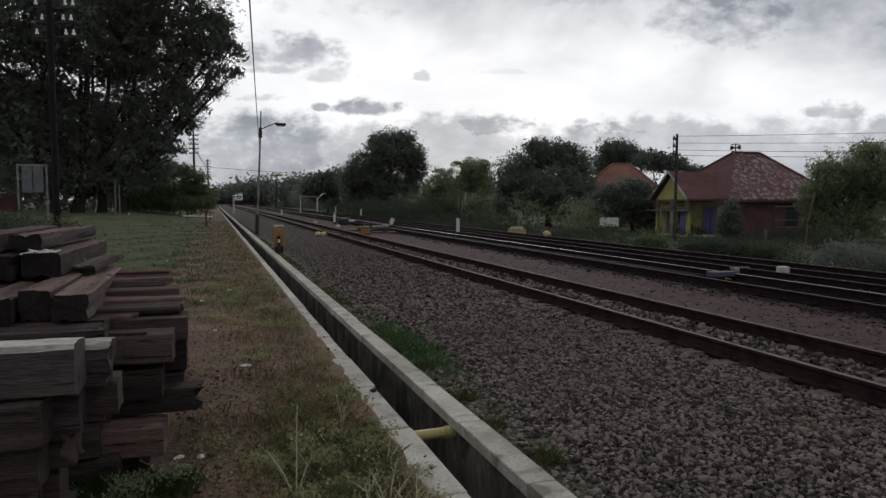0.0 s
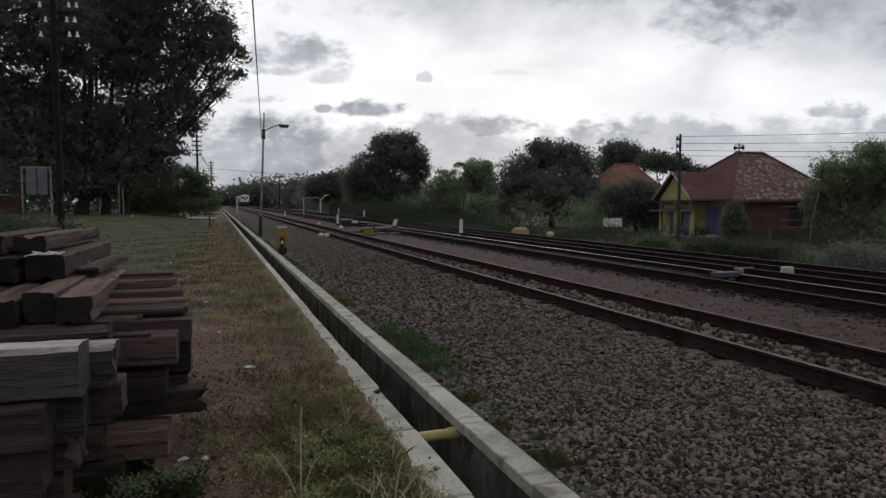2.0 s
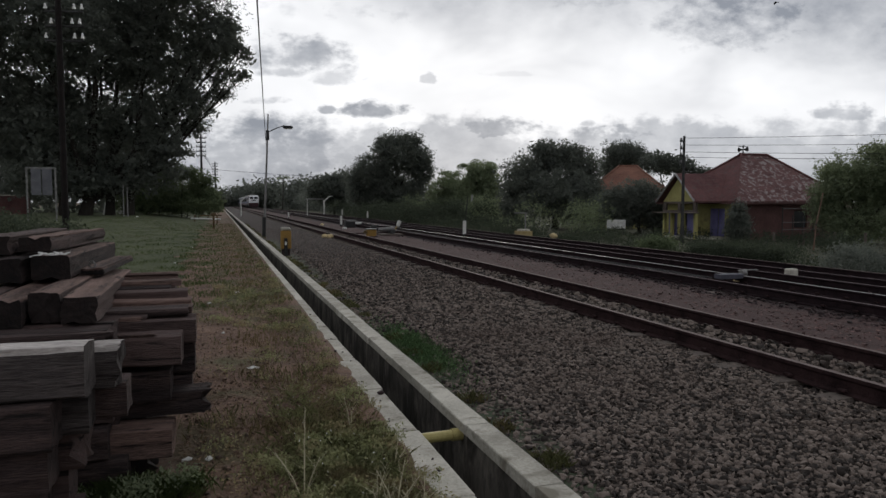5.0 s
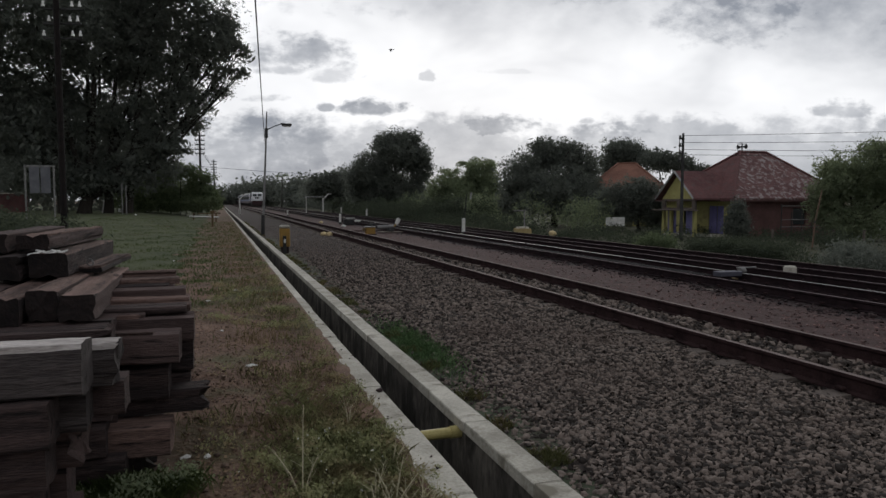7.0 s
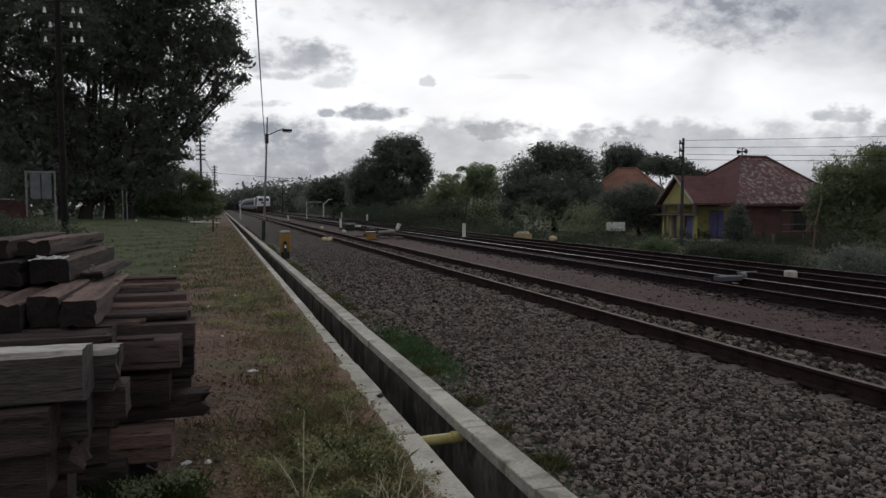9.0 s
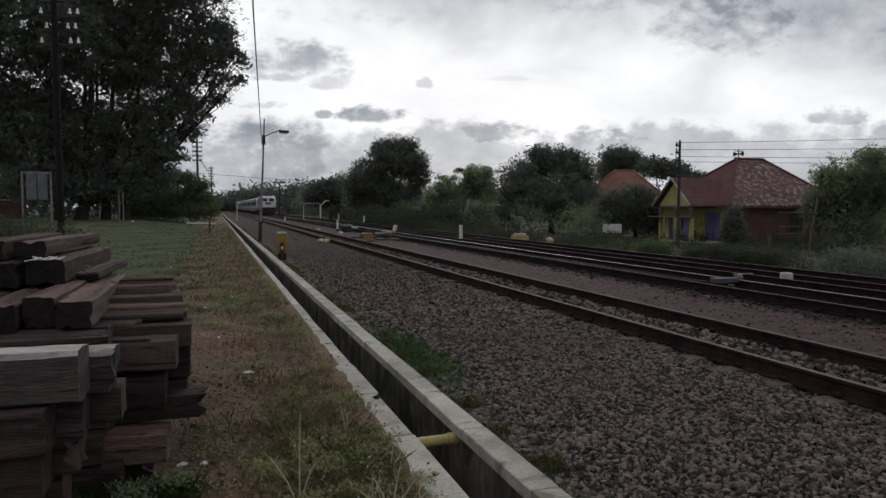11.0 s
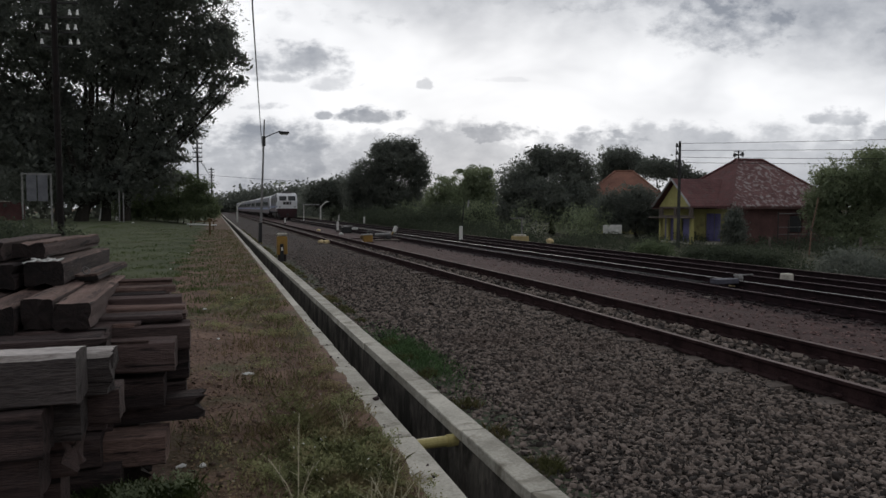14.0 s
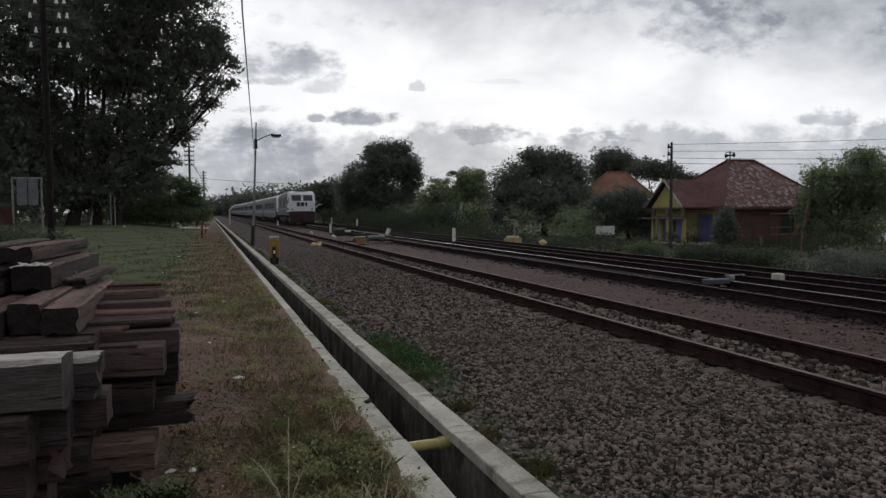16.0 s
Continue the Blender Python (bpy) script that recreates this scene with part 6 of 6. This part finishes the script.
part("window", Geo().box(5.8, 0.1, 1.55, 1.1, 0.05, 1.2, 0.01), GLASS, H)
A, B2, C2, D2 = (-0.65, -0.65, 2.9), (10.0, -0.65, 2.9), (10.0, 8.85, 2.9), (-0.65, 8.85, 2.9)
R1, R2 = (3.55, 3.75, 6.48), (6.0, 3.75, 6.48)
slope("roof_slope", [A, B2, R2, R1], TILE_PALE, H, "red tile roof slope blotched with pale lichen")
slope("roof_slope", [D2, A, R1, R1], TILE_RED, H, "dark red tile roof slope")
slope("roof_slope", [C2, D2, R1, R2], TILE_RED, H)
slope("roof_slope", [B2, C2, R2, R2], TILE_RED, H)
for p, q in ((A, R1), (R1, R2), (B2, R2), (D2, R1), (C2, R2)):
    part("ridge_tiles", Geo().tube([Vector(p) + Vector((0, 0, 0.06)), Vector(q) + Vector((0, 0, 0.08))], 0.08, 8), TILE_RED, H)
part("eave_board", Geo().box(4.7, -0.6, 2.78, 10.5, 0.06, 0.22), WALL_R, H)
part("eave_board", Geo().box(-0.6, 4.1, 2.78, 0.06, 9.3, 0.22), WALL_R, H)
# porch with a gable towards the tracks
PY0, PY1, PX = 1.25, 5.15, -2.5
pc = (PY0 + PY1) / 2
slope("porch_roof_slope", [(PX - 0.4, PY0 - 0.35, 2.88), (2.0, PY0 - 0.35, 2.88), (2.6, pc, 4.95), (PX - 0.4, pc, 4.95)], TILE_RED, H)
slope("porch_roof_slope", [(2.0, PY1 + 0.45, 2.88), (PX - 0.4, PY1 + 0.45, 2.88), (PX - 0.4, pc, 4.95), (2.6, pc, 4.95)], TILE_RED, H)
gb = Geo()
tri = [(PX, PY0, 2.85), (PX, PY1, 2.85), (PX, pc, 4.72)]
tri2 = [(x + 0.15, y, z) for x, y, z in tri]
gb.face(tri)
gb.face(list(reversed(tri2)))
for i in range(3):
    j = (i + 1) % 3
    gb.face([tri[i], tri2[i], tri2[j], tri[j]])
part("gable", gb, WALL_Y, H, "yellow painted gable end")
for s in (-1, 1):
    yb = PY0 - 0.3 if s < 0 else PY1 + 0.4
    part("barge_board", Geo().tube([(PX - 0.38, yb, 2.85), (PX - 0.38, pc, 4.9)], 0.09, 4), CONC_ROOF, H)
part("parapet", wall_geo(PY0, PY1, 2.05, 2.9, 0.15, [(PY0 + 0.35, pc - 0.15, 2.2, 2.72), (pc + 0.15, PY1 - 0.35, 2.2, 2.72)], "y"), SLEEPER_C, H, "pale band with two dark openings", pose(PX + 0.08, 0, 0))
part("awning", Geo().box(PX - 0.35, pc, 2.02, 0.9, 4.5, 0.08, 0.02), SLEEPER_C, H)
for yy in (PY0 + 0.12, PY1 - 0.12, pc + 0.9):
    part("column", Geo().box(PX + 0.1, yy, 1.02, 0.24, 0.24, 2.06, 0.02), WALL_Y, H)
for yy in (PY0 + 0.9, PY1 - 0.8):
    part("porch_panel", Geo().box(PX + 0.35, yy, 1.15, 0.08, 0.95, 1.75, 0.01), BLUE, H, "violet-blue shutter")
part("porch_floor", Geo().box(-1.25, pc, 0.12, 2.5, 3.9, 0.24, 0.02), CONCRETE, H)

H2 = thing("tiled_house", 42.3, 66, -1.0, -33, "house with an orange clay tile roof among trees", "house")
part("walls", Geo().box(0, 0, 2.0, 6.5, 6.5, 4.2), WALL_Y, H2)
q = [(-3.9, -3.9, 4.1), (3.9, -3.9, 4.1), (3.9, 3.9, 4.1), (-3.9, 3.9, 4.1)]
ap0, ap1 = (-0.9, 0, 6.75), (0.9, 0, 6.75)
slope("roof_slope", [q[0], q[1], ap1, ap0], TILE_ORANGE, H2)
slope("roof_slope", [q[1], q[2], ap1, ap1], TILE_ORANGE, H2)
slope("roof_slope", [q[2], q[3], ap0, ap1], TILE_ORANGE, H2)
slope("roof_slope", [q[3], q[0], ap0, ap0], TILE_ORANGE, H2)
for p, w in ((q[0], ap0), (ap0, ap1), (q[1], ap1)):
    part("ridge_tiles", Geo().tube([p, w], 0.12, 6), TILE_ORANGE, H2)
ww = thing("white_board", 31.05, 50, -1.0, -32, "blank white board on two posts among garden trees", "board")
part("panel", Geo().box(0, 0, 1.0, 1.5, 0.06, 0.72, 0.015), WHITE, ww)
for xx in (-0.6, 0.6):
    part("post", Geo().box(xx, 0.07, 0.65, 0.08, 0.07, 1.35, 0.01), IRON, ww)

ls = thing("loudspeaker_mast", 43.2, 49.6, -1.0, 0, "mast with a cluster of horn loudspeakers behind the roof", "loudspeaker mast")
part("mast", Geo().tube([(0, 0, 0), (0, 0, 7.7)], 0.05, 8), IRON, ls)
for k, a in enumerate((0.3, 1.9, 3.4, 5.0)):
    d = Vector((math.cos(a), math.sin(a), 0))
    zc = 7.35 if k % 2 else 6.85
    part("horn", Geo().tube([d * 0.08 + Vector((0, 0, zc)), d * 0.22 + Vector((0, 0, zc)), d * 0.4 + Vector((0, 0, zc))], [0.06, 0.1, 0.2], 12), IRON, ls)
part("top_plate", Geo().box(0, 0, 7.6, 0.9, 0.2, 0.05, 0.01), IRON, ls)

fe = thing("garden_fence", 37.3, 38.8, -1.0, 0, "thin metal garden fence with a rail before the house", "fence")
for k in range(5):
    part("post", Geo().tube([(0.9 * k, 0, 0), (0.9 * k, 0, 2.5 if k in (0, 4) else 1.9)], 0.035, 6), IRON, fe)
for zz in (2.35, 1.4, 0.9):
    part("rail", Geo().tube([(0, 0, zz), (3.6, 0, zz)], 0.03, 6), GALV, fe)
for k in range(5):
    fp = thing("fence_post", 33.5 + 1.6 * k, 35.5 - 0.8 * k, -1.0, 0, "short pale concrete fence post among weeds", "fence post", group="garden fence posts")
    part("post", Geo().box(0, 0, 0.42, 0.13, 0.13, 0.9, 0.02), SLEEPER_C, fp)
    part("cap", Geo().box(0, 0, 0.88, 0.17, 0.17, 0.05, 0.02), SLEEPER_C, fp)


BROWN_POLE = material("dry_bamboo", (0.1, 0.06, 0.045), (0.2, 0.125, 0.09), 3, 30, 0.85, bump=0.2, stretch=(1, 1, 0.3))
lean_pole = thing("leaning_pole", 30.6, 29.6, -1.0, 0, "thin brown bamboo pole leaning beside the garden fence", "pole")
part("pole", Geo().tube([(0, 0, 0), (0.25, 0.1, 1.6), (0.75, 0.2, 3.3)], [0.04, 0.036, 0.028], 8), BROWN_POLE, lean_pole)
part("tie", Geo().tube([(0.23, 0.094, 1.5), (0.25, 0.1, 1.62)], 0.045, 8), BLACK, lean_pole)


def parked_car(x, y, z, rz):
    """A small hatchback: lower body, glazed cabin, wheels."""
    c = thing("parked_car", x, y, z, rz, "white hatchback car parked beyond the garden fence", "car")
    low = [(-1.9, 0.3), (1.85, 0.3), (1.95, 0.55), (1.85, 0.85), (0.95, 0.95), (-1.75, 0.98), (-1.95, 0.7)]
    g = Geo().prism(low, -0.82, 0.82)
    part("body", g, LOCO_WHITE, c)
    cabin = [(-1.72, 0.96), (0.95, 0.95), (0.35, 1.42), (-0.3, 1.5), (-1.35, 1.45)]
    g = Geo().prism(cabin, -0.7, 0.7)
    part("cabin", g, LOCO_WHITE, c)
    for s in (-1, 1):
        part("side_window", Geo().prism([(-1.5, 1.02), (-0.5, 1.02), (-0.5, 1.4), (-1.3, 1.38)], s * 0.705 - 0.01, s * 0.705 + 0.01), GLASS, c)
        part("side_window", Geo().prism([(-0.4, 1.02), (0.7, 1.02), (0.3, 1.36), (-0.4, 1.4)], s * 0.705 - 0.01, s * 0.705 + 0.01), GLASS, c)
        part("tail_light", Geo().box(-1.9, s * 0.66, 0.8, 0.1, 0.22, 0.2, 0.02), TILE_RED, c)
        for wx0 in (-1.2, 1.2):
            w = part("wheel", Geo().tube([(wx0, s * 0.66, 0.3), (wx0, s * 0.84, 0.3)], 0.3, 16), BLACK, c)
            part("rim", Geo().tube([(wx0, s * 0.835, 0.3), (wx0, s * 0.85, 0.3)], 0.18, 12), GALV, w)
    part("bumper", Geo().box(-1.93, 0, 0.45, 0.14, 1.6, 0.24, 0.04), GALV, c)


parked_car(46.9, 38.4, -1.0, 20)


# ---- palms ----
def palm(x, y, z, h, reach, n, label, seed):
    """A palm: ringed slender trunk and drooping fronds of many leaflets."""
    r = random.Random(seed)
    P = thing("palm_tree", x, y, z, 0, label, "palm tree")
    part("trunk", Geo().tube([(0, 0, 0), (0.15, 0, h * 0.4), (0.3, 0, h * 0.75), (0.35, 0, h)], [0.22, 0.16, 0.14, 0.13], 8), BARK, P)
    for k in range(n):
        a = 6.283 * k / n + r.uniform(-0.2, 0.2)
        rise, l = r.uniform(0.3, 1.7), reach * r.uniform(0.75, 1.05)
        d = Vector((math.cos(a), math.sin(a), 0))
        side = Vector((-d.y, d.x, 0))
        pts = [Vector((0.35, 0, h)) + d * (l * t) + Vector((0, 0, l * (rise * t - (0.4 + rise * 0.55) * t * t))) for t in (0, 0.2, 0.4, 0.6, 0.8, 1.0)]
        g = Geo().tube(pts, [0.04, 0.035, 0.03, 0.02, 0.015, 0.005], 4)
        for i in range(22):
            t = 0.15 + 0.85 * i / 22
            q = t * 5
            j = min(int(q), 4)
            p = pts[j].lerp(pts[j + 1], q - j)
            for s in (-1, 1):
                w = side * s * reach * 0.34 * (1.1 - t * 0.7) + d * 0.18 + Vector((0, 0, -0.18 * reach * r.uniform(0.3, 1)))
                g.face([p, p + w * 0.5 + d * 0.05, p + w, p + w * 0.5 - d * 0.03])
        part("frond", g, LEAF_LIGHT, P)
    return P


palm(20.5, 240, -0.8, 10.6, 2.7, 17, "far dark coconut palm at the end of the tracks", 3)
palm(35.3, 92, -0.9, 7.9, 2.0, 17, "feathery green palm behind the railway hedge", 4)
palm(33.0, 92, -0.9, 7.6, 1.9, 17, "feathery green palm behind the railway hedge", 5)
palm(30.6, 92, -0.9, 6.3, 1.7, 15, "small feathery palm beside the mango tree", 6)

motions()
